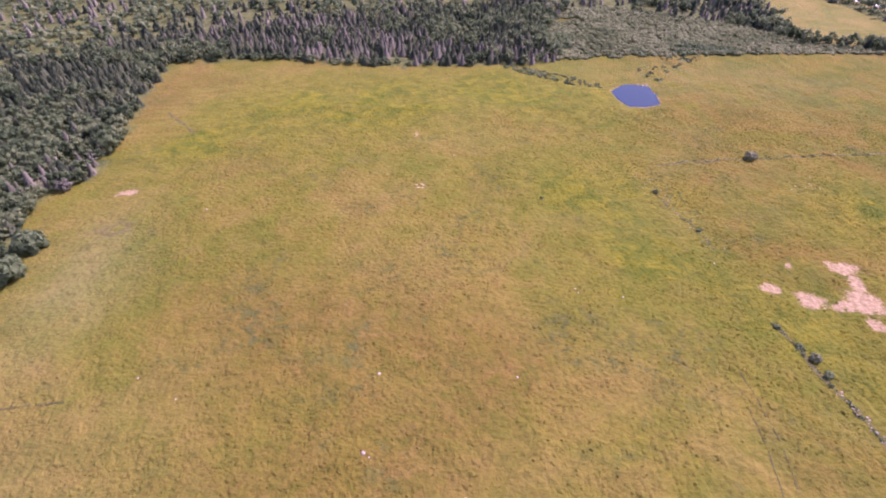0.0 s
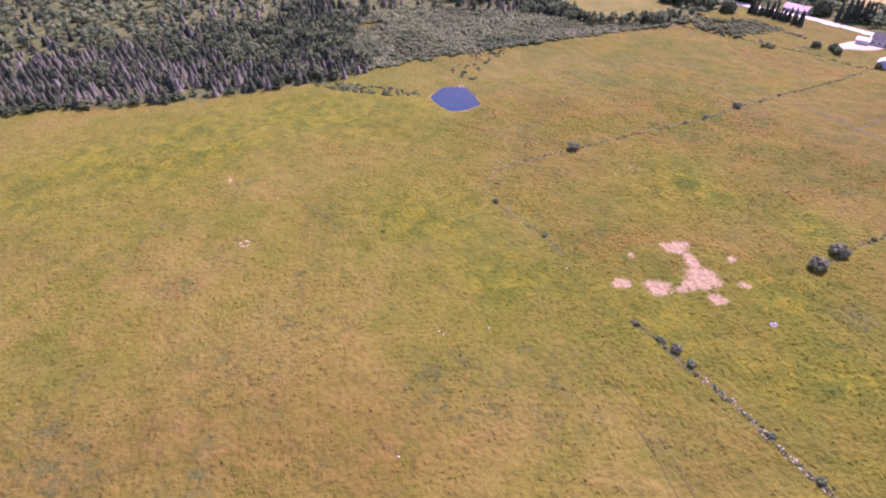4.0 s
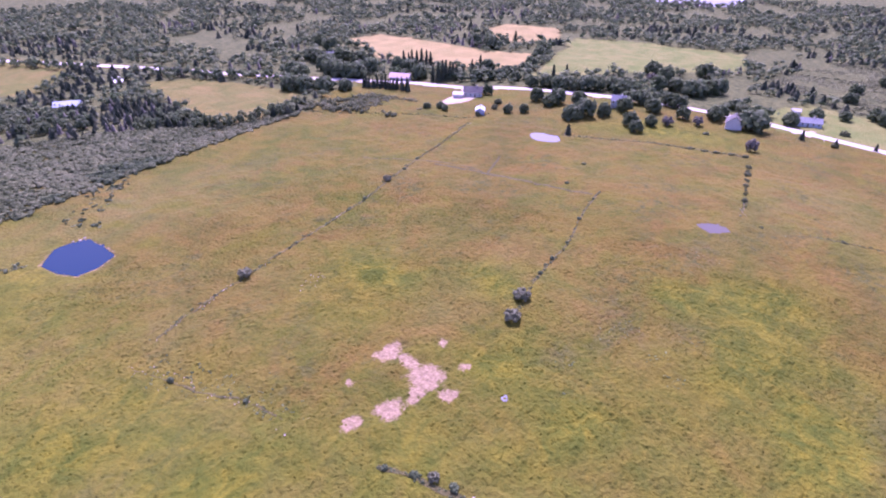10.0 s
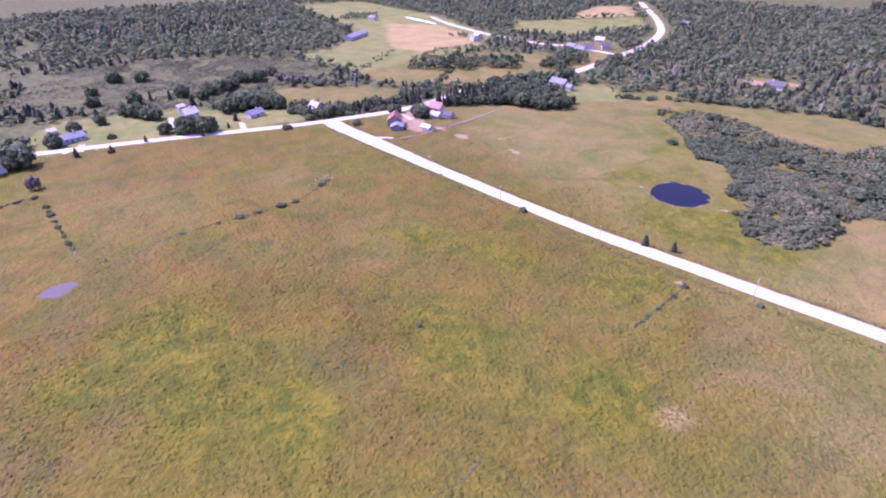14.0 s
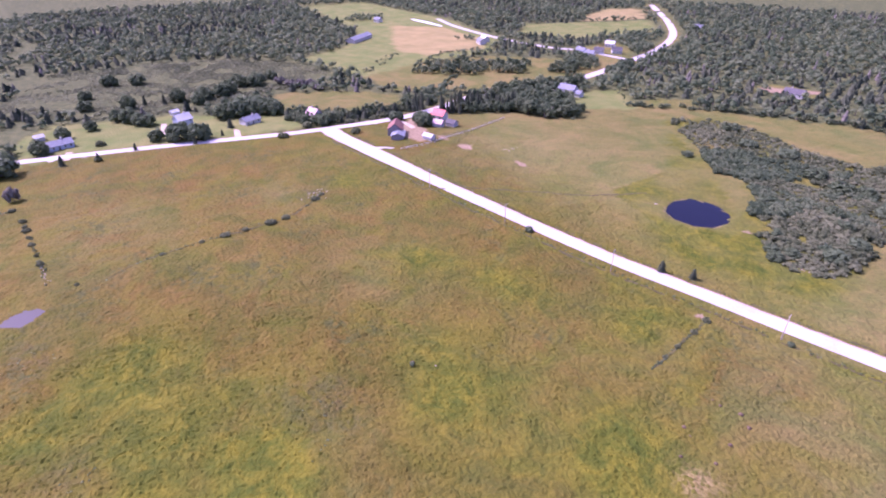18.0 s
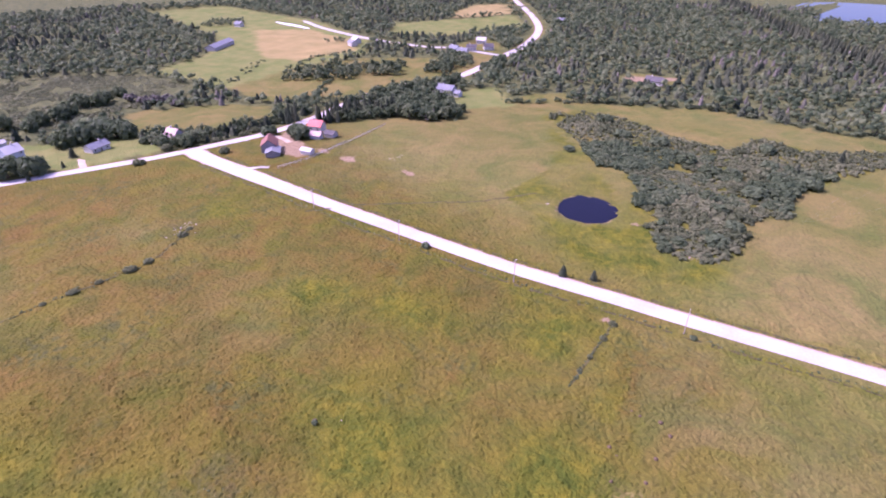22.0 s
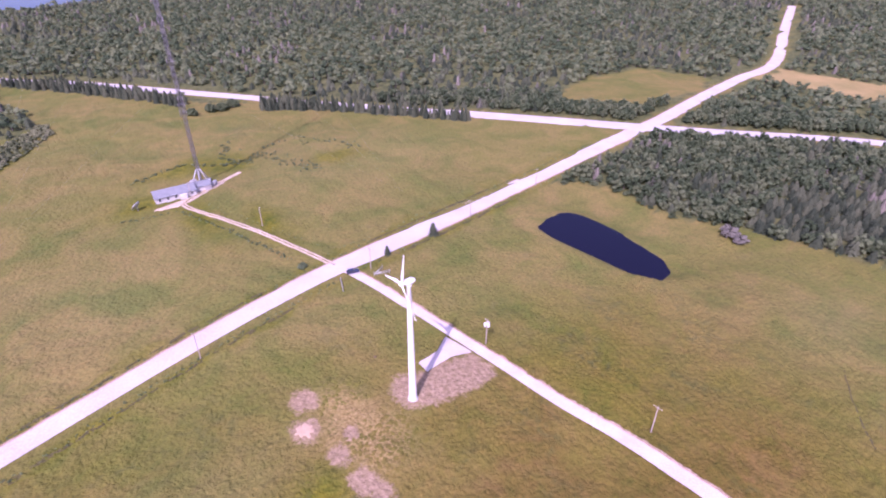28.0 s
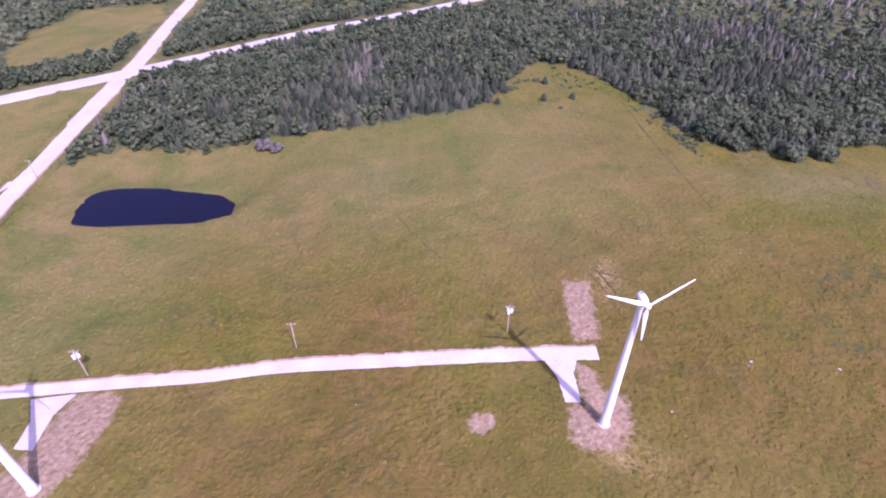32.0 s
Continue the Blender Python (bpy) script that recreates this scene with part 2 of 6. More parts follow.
def water_material(name, deep, rough=0.06, ripple=0.02):
    m = bpy.data.materials.new(name)
    m.use_nodes = True
    n, l = m.node_tree.nodes, m.node_tree.links
    b = n["Principled BSDF"]
    b.inputs["Base Color"].default_value = (*deep, 1)
    b.inputs["Roughness"].default_value, b.inputs["IOR"].default_value = rough, 1.25
    tc, k, bp = n.new("ShaderNodeTexCoord"), n.new("ShaderNodeTexNoise"), n.new("ShaderNodeBump")
    k.inputs["Scale"].default_value, k.inputs["Detail"].default_value = 1.6, 4
    bp.inputs["Strength"].default_value, bp.inputs["Distance"].default_value = 0.6, ripple
    l.new(tc.outputs["Object"], k.inputs["Vector"])
    l.new(k.outputs["Fac"], bp.inputs["Height"])
    l.new(bp.outputs[0], b.inputs["Normal"])
    return m


BLUE_WATER = water_material("blue_water", (0.003, 0.022, 0.056))
NAVY_WATER = water_material("navy_water", (0.006, 0.006, 0.016))
MUD_WATER = water_material("brown_grey_puddle_water", (0.075, 0.068, 0.066), 0.4)
PALE_WATER = water_material("muddy_pale_water", (0.13, 0.135, 0.165), 0.3)


# ---- terrain ----
def vnoise(x, y, size, seed):
    """Smooth value noise, 0 to 1."""
    x, y = np.asarray(x, float) / size, np.asarray(y, float) / size
    i, j = np.floor(x).astype(np.int64), np.floor(y).astype(np.int64)
    u, v = x - i, y - j
    u, v = u * u * (3 - 2 * u), v * v * (3 - 2 * v)

    def h(a, b):
        k = (a * 374761393 + b * 668265263 + seed * 974711) & 0xFFFFFFFF
        k = ((k ^ (k >> 13)) * 1274126177) & 0xFFFFFFFF
        return ((k ^ (k >> 16)) & 0xFFFF) / 65535.0

    return (h(i, j) * (1 - u) + h(i + 1, j) * u) * (1 - v) + (h(i, j + 1) * (1 - u) + h(i + 1, j + 1) * u) * v


def inside(x, y, poly):
    x, y = np.asarray(x, float), np.asarray(y, float)
    r = np.zeros(x.shape, bool)
    for (x0, y0), (x1, y1) in zip(poly, poly[1:] + poly[:1]):
        if y0 != y1:
            r ^= ((y0 > y) != (y1 > y)) & (x < (x1 - x0) * (y - y0) / (y1 - y0) + x0)
    return r


def near_line(x, y, line):
    """Distance to a polyline."""
    x, y = np.asarray(x, float), np.asarray(y, float)
    d = np.full(x.shape, 1e9)
    for (x0, y0), (x1, y1) in zip(line, line[1:]):
        dx, dy = x1 - x0, y1 - y0
        t = np.clip(((x - x0) * dx + (y - y0) * dy) / max(dx * dx + dy * dy, 1e-9), 0, 1)
        d = np.minimum(d, np.hypot(x - x0 - t * dx, y - y0 - t * dy))
    return d


def smooth_line(pts, step=4.0):
    """Catmull-Rom through the points."""
    p = [Vector(pts[0]) * 2 - Vector(pts[1])] + [Vector(q) for q in pts] + [Vector(pts[-1]) * 2 - Vector(pts[-2])]
    out = []
    for a, b, c, d in zip(p, p[1:], p[2:], p[3:]):
        k = max(2, int((c - b).length / step))
        for i in range(k):
            t = i / k
            out.append(0.5 * (2 * b + (c - a) * t + (2 * a - 5 * b + 4 * c - d) * t * t + (3 * b - a - 3 * c + d) * t ** 3))
    return [tuple(q) for q in out] + [tuple(pts[-1])]


def smooth_ring(pts, step=1.5):
    n = len(pts)
    out = []
    for i in range(n):
        a, b, c, d = (Vector(pts[(i + k - 1) % n]) for k in range(4))
        k = max(3, int((c - b).length / step))
        for j in range(k):
            t = j / k
            out.append(tuple(0.5 * (2 * b + (c - a) * t + (2 * a - 5 * b + 4 * c - d) * t * t + (3 * b - a - 3 * c + d) * t ** 3)))
    return out


def hill(x, y):
    """The broad shape of the land: a low rise that falls away all round."""
    r2 = (x - 60) ** 2 + (y - 40) ** 2
    z = 4.366 - 0.00018948 * r2 / (1 + r2 / 160000)
    for a, b, h, s in ((-100, -130, -8, 70), (250, 65, 4, 60), (-50, 155, 4, 60), (345, -105, 4, 60)):
        z = z + h * np.exp(-((x - a) ** 2 + (y - b) ** 2) / (2 * s * s))
    return z


def hz(x, y):
    return float(hill(float(x), float(y)))


MAIN_ROAD = smooth_line([(369, -87), (345, -87.5), (312, -91.5), (279, -96), (248, -101), (219, -105.7), (192, -110), (166, -115), (140, -121.8),
                         (114, -128.6), (91, -135.5), (62, -144.5), (35, -152.5), (10, -159.5), (-25, -167), (-59, -174),
                         (-102, -182), (-152, -188), (-202, -193), (-240, -197), (-305, -210), (-383, -224), (-467, -237), (-637, -310), (-825, -390)])
EAST_ROAD = smooth_line([(698, -778), (568, -654), (497, -571), (453, -488), (433, -430), (402, -327), (412, -270), (398, -215), (376, -165),
                         (366, -128), (369, -87), (377, -59), (390, -28), (401, 2), (410, 31), (421, 73), (427, 130), (420, 190), (402, 245),
                         (383, 272), (374, 308), (354, 356), (318, 445), (297, 513), (272, 577), (247, 640), (144, 884), (101, 990)])
HIGHWAY = smooth_line([(439, -1023), (295, -819), (87, -573), (47, -531), (3, -472), (-35, -419), (-74, -365), (-122, -305), (-145, -280),
                       (-181, -239), (-215, -198), (-251, -155), (-292, -111), (-330, -63), (-395, 8), (-480, 100), (-570, 200)])
ACCESS = smooth_line([(4, -157), (1, -143), (-2, -122), (-4.5, -102), (-6.5, -86), (-8.5, -67), (-11.5, -50), (-14, -23), (-16.3, 5), (-17.5, 26)], 0.9)
DRIVE = smooth_line([(6, -163), (11, -180), (18.5, -203), (26, -222), (35, -244), (32, -251), (18, -260), (3, -269)], 0.9)
VILLAGE_ROAD = smooth_line([(433, -425), (495, -419), (521, -403), (597, -391), (690, -395), (760, -410)])
ROADS = [("main_road", MAIN_ROAD, 9.2, ASPHALT), ("east_road", EAST_ROAD, 8.0, ASPHALT), ("highway", HIGHWAY, 12.0, ASPHALT),
         ("access_track", ACCESS, 4.0, GRAVEL), ("driveway", DRIVE, 2.1, TAN_GRAVEL), ("village_road", VILLAGE_ROAD, 6.0, ASPHALT)]

PONDS = [("blue_pond", [(81, 255), (87, 261), (97.5, 260), (99, 251), (98.5, 241), (91, 238), (84.5, 238.5), (81.5, 246)], BLUE_WATER),
         ("pale_pond", [(306.5, 176), (313, 176.5), (315.5, 165), (310.5, 161), (306.5, 163), (304, 171.5)], PALE_WATER),
         ("round_pond", [(192, -174), (193.5, -181), (190, -187.5), (182, -190), (174, -187.5), (169.5, -181), (170, -173.5), (175, -168), (183, -166.5), (189, -169)], NAVY_WATER),
         ("long_pond", [(-81, -146), (-90, -148), (-99, -147), (-103, -139), (-103, -120), (-101, -100), (-96, -93), (-89, -92), (-84, -102), (-82, -120), (-80, -136)], NAVY_WATER),
         ("puddle", [(238, 68.8), (240, 66.8), (241.4, 63.5), (240.6, 60), (239.4, 59.2), (238.2, 61.2), (236.6, 62), (235.4, 64.6), (236.8, 66.4)], MUD_WATER)]

# ---- plan of the land: open ground, scrub, hay, lawns ----
FIELD = [(-123, -174), (-133, -166), (-136, -135), (-141, -105), (-148, -89), (-158, -39), (-167, -14), (-178, 2), (-215, 15), (-238, 31),
         (-234, 46), (-205, 68), (-152, 79), (-138, 89), (-130, 98), (-130, 128), (-140, 162), (-129, 172), (-132, 200), (-139, 235),
         (-152, 306), (-121, 308), (-89, 307), (-57, 298), (-26, 292), (16, 292), (58, 298), (85, 307), (148, 315), (232, 322), (271, 325),
         (320, 350), (352, 350), (374, 308), (402, 245), (421, 190), (428, 130), (421, 73), (401, 2), (377, -59), (368, -87), (200, -108), (60, -148), (-100, -182)]
PASTURE = [(376, -165), (362, -178), (346, -211), (322, -222), (318, -238), (330, -262), (312, -294), (290, -325), (257, -354), (212, -384), (165, -387), (125, -394), (85, -409), (78, -432), (99, -533),
           (87, -563), (42, -502), (7, -444), (-29, -399), (-61, -382), (-101, -330), (-145, -277), (-181, -237), (-205, -196), (-100, -182), (60, -148), (200, -108), (368, -87)]
HAY = [[(488, 490), (529, 482), (530, 411), (518, 336), (533, 291), (481, 271), (444, 293), (433, 343), (432, 402)],
       [(617, 403), (672, 404), (682, 331), (621, 308), (566, 334)], [(677, -611), (710, -693), (672, -728), (605, -661), (639, -561)],
       [(747, -329), (689, -378), (610, -372), (557, -343), (556, -268), (594, -255)], [(-392, -223), (-446, -219), (-478, -80), (-433, -81), (-401, -125)]]
LAWNS = [[(637, 295), (657, 240), (655, 125), (575, 112), (513, 189), (445, 250)], [(56, 524), (60, 478), (80, 454), (116, 464), (125, 496), (98, 535)],
         [(998, -297), (966, -403), (752, -421), (597, -391), (537, -337), (530, -242), (501, -174), (608, -155), (652, -227), (735, -277)],
         [(608, -426), (659, -487), (632, -554), (598, -652), (527, -589), (550, -464)],
         [(462, 75), (492, 56), (474, -11), (425, -78), (380, -77), (400, -3), (418, 73)], [(334, -246), (370, -290), (360, -331), (311, -298)]]
MEADOWS = [[(74, 777), (128, 743), (237, 678), (244, 593), (192, 530), (149, 572), (48, 564)], [(254, 499), (286, 475), (308, 366), (244, 338), (218, 353)],
           [(490, -94), (469, -138), (433, -170), (391, -151), (398, -106), (418, -77)],
           [(312, -420), (308, -448), (285, -462), (264, -466), (262, -440), (274, -416)], [(501, -174), (530, -242), (520, -324), (464, -382), (433, -416), (404, -337), (408, -274), (414, -226), (442, -175)],
           [(458, -376), (504, -429), (512, -481), (481, -484), (433, -425)], [(314, -292), (328, -328), (304, -351), (282, -309)], [(-277, -294), (-346, -294), (-365, -234), (-306, -220), (-253, -218), (-214, -256), (-233, -278)]]
SCRUB = [[(62, 300), (58, 346), (87, 415), (138, 413), (183, 382), (212, 344), (240, 333), (271, 325), (186, 317), (85, 307)],
         [(275, -314), (242, -321), (204, -304), (169, -306), (162, -340), (136, -339), (103, -376), (73, -424), (69, -401), (97, -350),
          (121, -291), (124, -257), (115, -235), (126, -225), (121, -189), (122, -173), (134, -165), (145, -173), (166, -190), (176, -213),
          (192, -233), (206, -229), (230, -251), (280, -288)],
         [(561, 89), (666, 49), (672, -22), (650, -97), (596, -147), (513, -158), (490, -96), (475, -29), (484, 23)],
         [(262, 338), (285, 336), (330, 322), (334, 280), (316, 263), (292, 266), (285, 300)]]
LAKES = [[(1000, 420), (1250, 420), (1250, 200), (1010, 210)], [(300, -930), (60, -980), (-60, -1020), (-300, -1090), (-300, -1200), (300, -1150)]]
OPEN = [FIELD, PASTURE] + HAY + LAWNS + MEADOWS + SCRUB + LAKES
BARE = [(113, 120, 5.6, 3.2), (111, 106, 6.6, 5.8), (113.5, 113.5, 3.0, 4.4), (97.5, 106.5, 5.0, 4.0), (88.6, 110.5, 3.4, 2.6), (125.6, 109.5, 2.2, 1.8), (120.2, 100.4, 2.4, 2.0), (110, 97.5, 3.0, 2.3), (99, 120.2, 1.6, 1.4), (105, 103.5, 3.6, 2.4),
        (43.3, -106.5, 4.6, 5.2), (47.5, -97.5, 4.2, 4.8), (44.3, -86.4, 3.4, 4.4), (43.5, -77.0, 4.0, 4.8), (41, -72, 3.4, 4), (38.5, -91, 2.2, 3.0), (2.7, -2.3, 3.4, 3.6), (-108, 162, 5, 2.2), (-10, 203, 1.4, 3.5), (319, -137, 6, 3), (300, -139, 6, 4), (265, -150, 5, 3),
        (133, -112, 1.8, 1.2), (160, -180, 2.5, 1.2)]
STRAW = [(37, -97, 8, 9), (36, -84, 7, 8), (9, 28, 5, 5), (-46, 33, 8, 5), (96, -60, 4, 4)]


# gravel spurs, soil pads and yards
PADS = [[(-1.5, -106.8), (-3.2, -96.7), (3.0, -98.4), (12.1, -97.1), (11.7, -101.5), (4.6, -102.6)],
        [(-14.6, 13.0), (-15.4, 20.8), (-11.0, 19.4), (-2.9, 19.9), (-2.8, 16.4), (-9.5, 15.6)],
        [(-2.9, -96.0), (-2.8, -86.0), (7.1, -84.6), (16.2, -85.6), (23.5, -88.5), (24.6, -95.5), (19.5, -100.5), (14.0, -97.5), (8.0, -97.0), (3.0, -97.6)],
        [(-13.8, 20.4), (-13.1, 23.4), (-6.0, 25.6), (-4.4, 30.0), (1.2, 30.4), (7.8, 26.5), (9.2, 19.6), (5.5, 16.4), (-1.0, 17.6), (-3.0, 20.4)],
        [(-44.0, 20.8), (-44.8, 27.6), (-33.0, 27.6), (-22.3, 27.2), (-21.0, 21.6), (-32.0, 21.0)],
        [(36, -247), (24, -254), (14, -260), (15, -263), (25, -258), (33, -252), (44, -250), (47, -248)],
        [(352, -128), (330, -118), (318, -122), (322, -132), (345, -138), (356, -148), (362, -140)],
        [(306, -432), (300, -440), (285, -448), (272, -462), (268, -456), (274, -440), (284, -424), (296, -424)],
        [(381, 274), (372, 268), (350, 266), (338, 262), (340, 255), (358, 250), (380, 258)]]


def axis_steps(lo, a, b, hi, fine, mid, m0, m1):
    """Grid lines: fine from a to b, middling from m0 to m1, then ever wider."""
    mids0, mids1 = np.arange(a - mid, m0, -mid)[::-1], np.arange(b, m1, mid)
    w0, w1 = [mids0[0]], [mids1[-1]]
    s = mid
    while w0[0] > lo:
        s *= 1.25
        w0.insert(0, w0[0] - s)
    s = mid
    while w1[-1] < hi:
        s *= 1.25
        w1.append(w1[-1] + s)
    return np.concatenate([w0[:-1], mids0, np.arange(a, b, fine), mids1, w1[1:]])


WET = [[(170, -150), (215, -165), (225, -215), (280, -290), (300, -300), (250, -260), (200, -225), (150, -165), (130, -150)], [(95, -60), (150, -90), (165, -108), (120, -112), (110, -80)]]
# broad drifts in the grass: x, y and the two radii
LUSH = [(20, -290, 26, 10), (52, -260, 12, 13), (33, -225, 7, 22), (8, -283, 15, 9), (12, -205, 6, 20), (-45, -262, 14, 9), (366, 122, 20, 46), (139, -96, 13, 15), (148, -30, 30, 18), (145, 16, 19, 12), (200, 39, 15, 14), (184, 62, 9, 10), (288, -65, 11, 8), (153, -173, 22, 34), (158, 116, 10, 17), (118, 72, 22, 16), (129, 96, 12, 9), (164, 36, 30, 17),
        (187, 62, 8, 7), (136, 150, 26, 18), (131, -164, 14, 26), (165, -152, 24, 13), (208, -55, 14, 14), (179, -74, 18, 12), (52, -81, 6, 7), (-100, 196, 18, 20), (52, 160, 24, 22), (90, 98, 16, 11), 
        (20, 250, 70, 36), (-60, 225, 40, 40), (100, 20, 24, 30), (110, -50, 16, 22), (60, 120, 20, 14)]
WEED = [(-20, -286, 11, 8), (-29, -259, 9, 10), (-18, -334, 14, 10), (158, 72, 14, 8), (167, 54, 8, 6), (138, 81, 6, 5), (126, 72, 6, 4), (148, 6, 7, 11), (160, 2, 8, 10), (215, 62, 10, 8), (-102, 140, 6, 7), (283, -45, 9, 5)]


CORNER = [(-170, -8), (-178, 2), (-215, 15), (-238, 31), (-234, 46), (-205, 68), (-152, 79), (-138, 89), (-132, 100), (-112, 92), (-140, 76), (-190, 62), (-178, 40)]
PALE = [(-104, -42, 22, 14), (168, 116, 16, 9), (296, 35, 35, 20), (290, -33, 18, 14), (207, -41, 24, 19), (96, -60, 5, 5), (289, -161, 55, 50), (-102, 115, 15, 32), (90, -90, 45, 20), (-50, -260, 60, 40), (85, -190, 38, 30), (161, -363, 55, 20), (132, 274, 58, 26)]
RUST = [(202, 18, 13, 12), (174, -18, 19, 11), (360, 14, 46, 26), (184, -78, 24, 15), (213, 78, 21, 18), (203, 22, 18, 8), (163, -1, 10, 13), (267, 162, 18, 16), (245, 110, 16, 9), (181, -32, 17, 26), (230, -82, 26, 14), (225, 35, 22, 18),
        (280, -214, 44, 36), (-40, 98, 30, 18), (6, 84, 22, 16), (300, 190, 45, 30), (350, -10, 20, 50), (-60, -300, 40, 25), (-90, -60, 30, 30), (220, 150, 40, 20), (-20, -30, 36, 18), (-25, 45, 42, 34), (30, -20, 26, 36), (105, 125, 14, 10)]


def regions(x, y):
    """How far the dull southern grass and the lush wet grass cover each spot."""
    any_of = lambda polys: np.clip(sum(inside(x, y, p).astype(float) for p in polys), 0, 1)
    south = np.clip((-y - 0.2 * x - 80) / 45, 0, 1)
    west = np.clip((-35 - x) / 50, 0, 1) * np.clip((90 - y) / 70, 0, 1) * 0.85
    d = near_line(x, y, MAIN_ROAD[:130:5])
    ditch = 0.8 * np.clip(1.2 - np.abs(d - 7.6) / 2.4, 0, 1) * (0.4 + 0.6 * vnoise(x, y, 11, 17))
    drift = lambda spots: np.clip(sum(np.exp(-(((x - a) / r) ** 2 + ((y - b) / s) ** 2)) for a, b, r, s in spots), 0, 1)
    return {"wild": 0.3 + 0.7 * np.clip((x - 60) / 40, 0, 1) * (1 - 0.75 * np.clip((-y - 0.2 * x - 70) / 30, 0, 1)),
            "dull": np.clip(np.maximum(any_of(MEADOWS), np.maximum(south, west)), 0, 1) * 0.68,
            "lush": np.maximum(np.maximum(ditch, any_of([CORNER]) * 0.4), np.maximum(any_of(WET + SCRUB[1:2]) * vnoise(x, y, 14, 9), drift(LUSH) * (0.55 + 0.8 * vnoise(x, y, 11, 13)))) * 0.95,
            "pale": drift(PALE) * 0.65, "rust": np.clip(drift(RUST) * (0.6 + 0.6 * vnoise(x, y, 13, 14)), 0, 1), "weed": drift(WEED) * 0.8}


LAND = []


def gz(x, y):
    """The height of the ground's surface, with its humps and hollows."""
    xs, ys, z = LAND
    x, y = np.asarray(x, float), np.asarray(y, float)
    i, j = np.clip(np.searchsorted(xs, x) - 1, 0, len(xs) - 2), np.clip(np.searchsorted(ys, y) - 1, 0, len(ys) - 2)
    u, v = (x - xs[i]) / (xs[i + 1] - xs[i]), (y - ys[j]) / (ys[j + 1] - ys[j])
    return (z[j, i] * (1 - u) + z[j, i + 1] * u) * (1 - v) + (z[j + 1, i] * (1 - u) + z[j + 1, i + 1] * u) * v


def build_ground():
    xs = axis_steps(-4500, -110, 330, 4500, 1.5, 5.0, -480, 700)
    ys = axis_steps(-4500, -180, 270, 4500, 1.5, 5.0, -620, 560)
    X, Y = np.meshgrid(xs, ys)
    x, y = X.ravel(), Y.ravel()
    z = hill(x, y)
    jx = x + 5 * (vnoise(x, y, 9, 1) - 0.5) + 3 * (vnoise(x, y, 3, 2) - 0.5)
    jy = y + 5 * (vnoise(x, y, 9, 3) - 0.5) + 3 * (vnoise(x, y, 3, 4) - 0.5)
    flat = np.zeros(len(x))
    for _, line, w, _ in ROADS:
        flat = np.maximum(flat, np.clip((w / 2 + 3.4 - near_line(x, y, line[::2] + line[-1:])) / 2.2, 0, 1))
    pads = np.zeros(len(x))
    for k, ring in enumerate(PADS):
        gap = near_line(x, y, ring + ring[:1]) * np.where(inside(x, y, ring), -1, 1)
        flat = np.maximum(flat, np.clip((3.4 - gap) / 2.2, 0, 1))
        if k in (2, 3, 4, 6, 7):
            pads = np.maximum(pads, np.clip(0.62 - gap / 4.5, 0, 1))
    bare = np.zeros(len(x))
    for a, b, r, s in BARE:
        bare = np.maximum(bare, np.clip((1.3 - np.hypot((x + 0.4 * (jx - x) - a) / r, (y + 0.4 * (jy - y) - b) / s)) / 0.9, 0, 1))
    bare = np.maximum(bare, pads)
    rough = 0.8 * (vnoise(x, y, 2.6, 5) - 0.5) + 0.5 * (vnoise(x, y, 7, 6) - 0.5) + 0.9 * (vnoise(x, y, 23, 7) - 0.5)
    z = z + rough * (1 - flat) * (1 - 0.7 * np.clip(bare * 2, 0, 1)) - 0.12 * (1 - flat)
    for _, ring, _ in PONDS + [("", k, None) for k in LAKES]:
        c = np.mean(ring, axis=0)
        d = near_line(x, y, ring + ring[:1]) * np.where(inside(x, y, ring), 1, -1)
        lev = float(hill(*c)) - 0.35
        if ring in (PONDS[0][1], PONDS[2][1]):
            bare = np.maximum(bare, np.clip(0.66 - np.abs(d + 1.2) / 2.6, 0, 1))
        f = np.clip((d + 0.9) / 4 + 0.19, 0, 1)
        near = np.clip(d / 6 + 1, 0, 1)
        z = np.where(near > 0, z * (1 - near) + (lev + 0.3) * near, z)
        z = z - f * 1.6
    LAND.extend((xs, ys, z.reshape(len(ys), len(xs))))
    me = bpy.data.meshes.new("ground")
    nx, ny = len(xs), len(ys)
    i = (np.arange(ny - 1)[:, None] * nx + np.arange(nx - 1)[None, :]).ravel()
    quads = np.stack([i, i + 1, i + nx + 1, i + nx], 1)
    me.vertices.add(len(x))
    me.vertices.foreach_set("co", np.stack([x, y, z], 1).ravel())
    me.loops.add(quads.size)
    me.loops.foreach_set("vertex_index", quads.ravel())
    me.polygons.add(len(quads))
    me.polygons.foreach_set("loop_start", np.arange(len(quads)) * 4)
    me.update(calc_edges=True)
    me.polygons.foreach_set("use_smooth", np.ones(len(quads), bool))

    def put(name, v):
        me.attributes.new(name, "FLOAT", "POINT").data.foreach_set("value", np.asarray(v, float))

    any_of = lambda polys: np.clip(sum(inside(jx, jy, p).astype(float) for p in polys), 0, 1)
    put("hay", any_of(HAY))
    put("lawn", any_of(LAWNS))
    put("bare", bare)
    put("straw", np.clip(sum(np.exp(-(((jx - a) / r) ** 2 + ((jy - b) / q) ** 2)) for a, b, r, q in STRAW), 0, 1))
    open_ = any_of([p for p in OPEN if p not in SCRUB[2:]])
    put("woods", 1 - np.maximum(open_, flat > 0.2))
    for nm, val in regions(jx, jy).items():
        put(nm, val)
    me.materials.append(MEADOW)
    return tagged(new("ground", me), "rolling rough meadow of olive and straw-coloured grass", "ground", kind="structure")


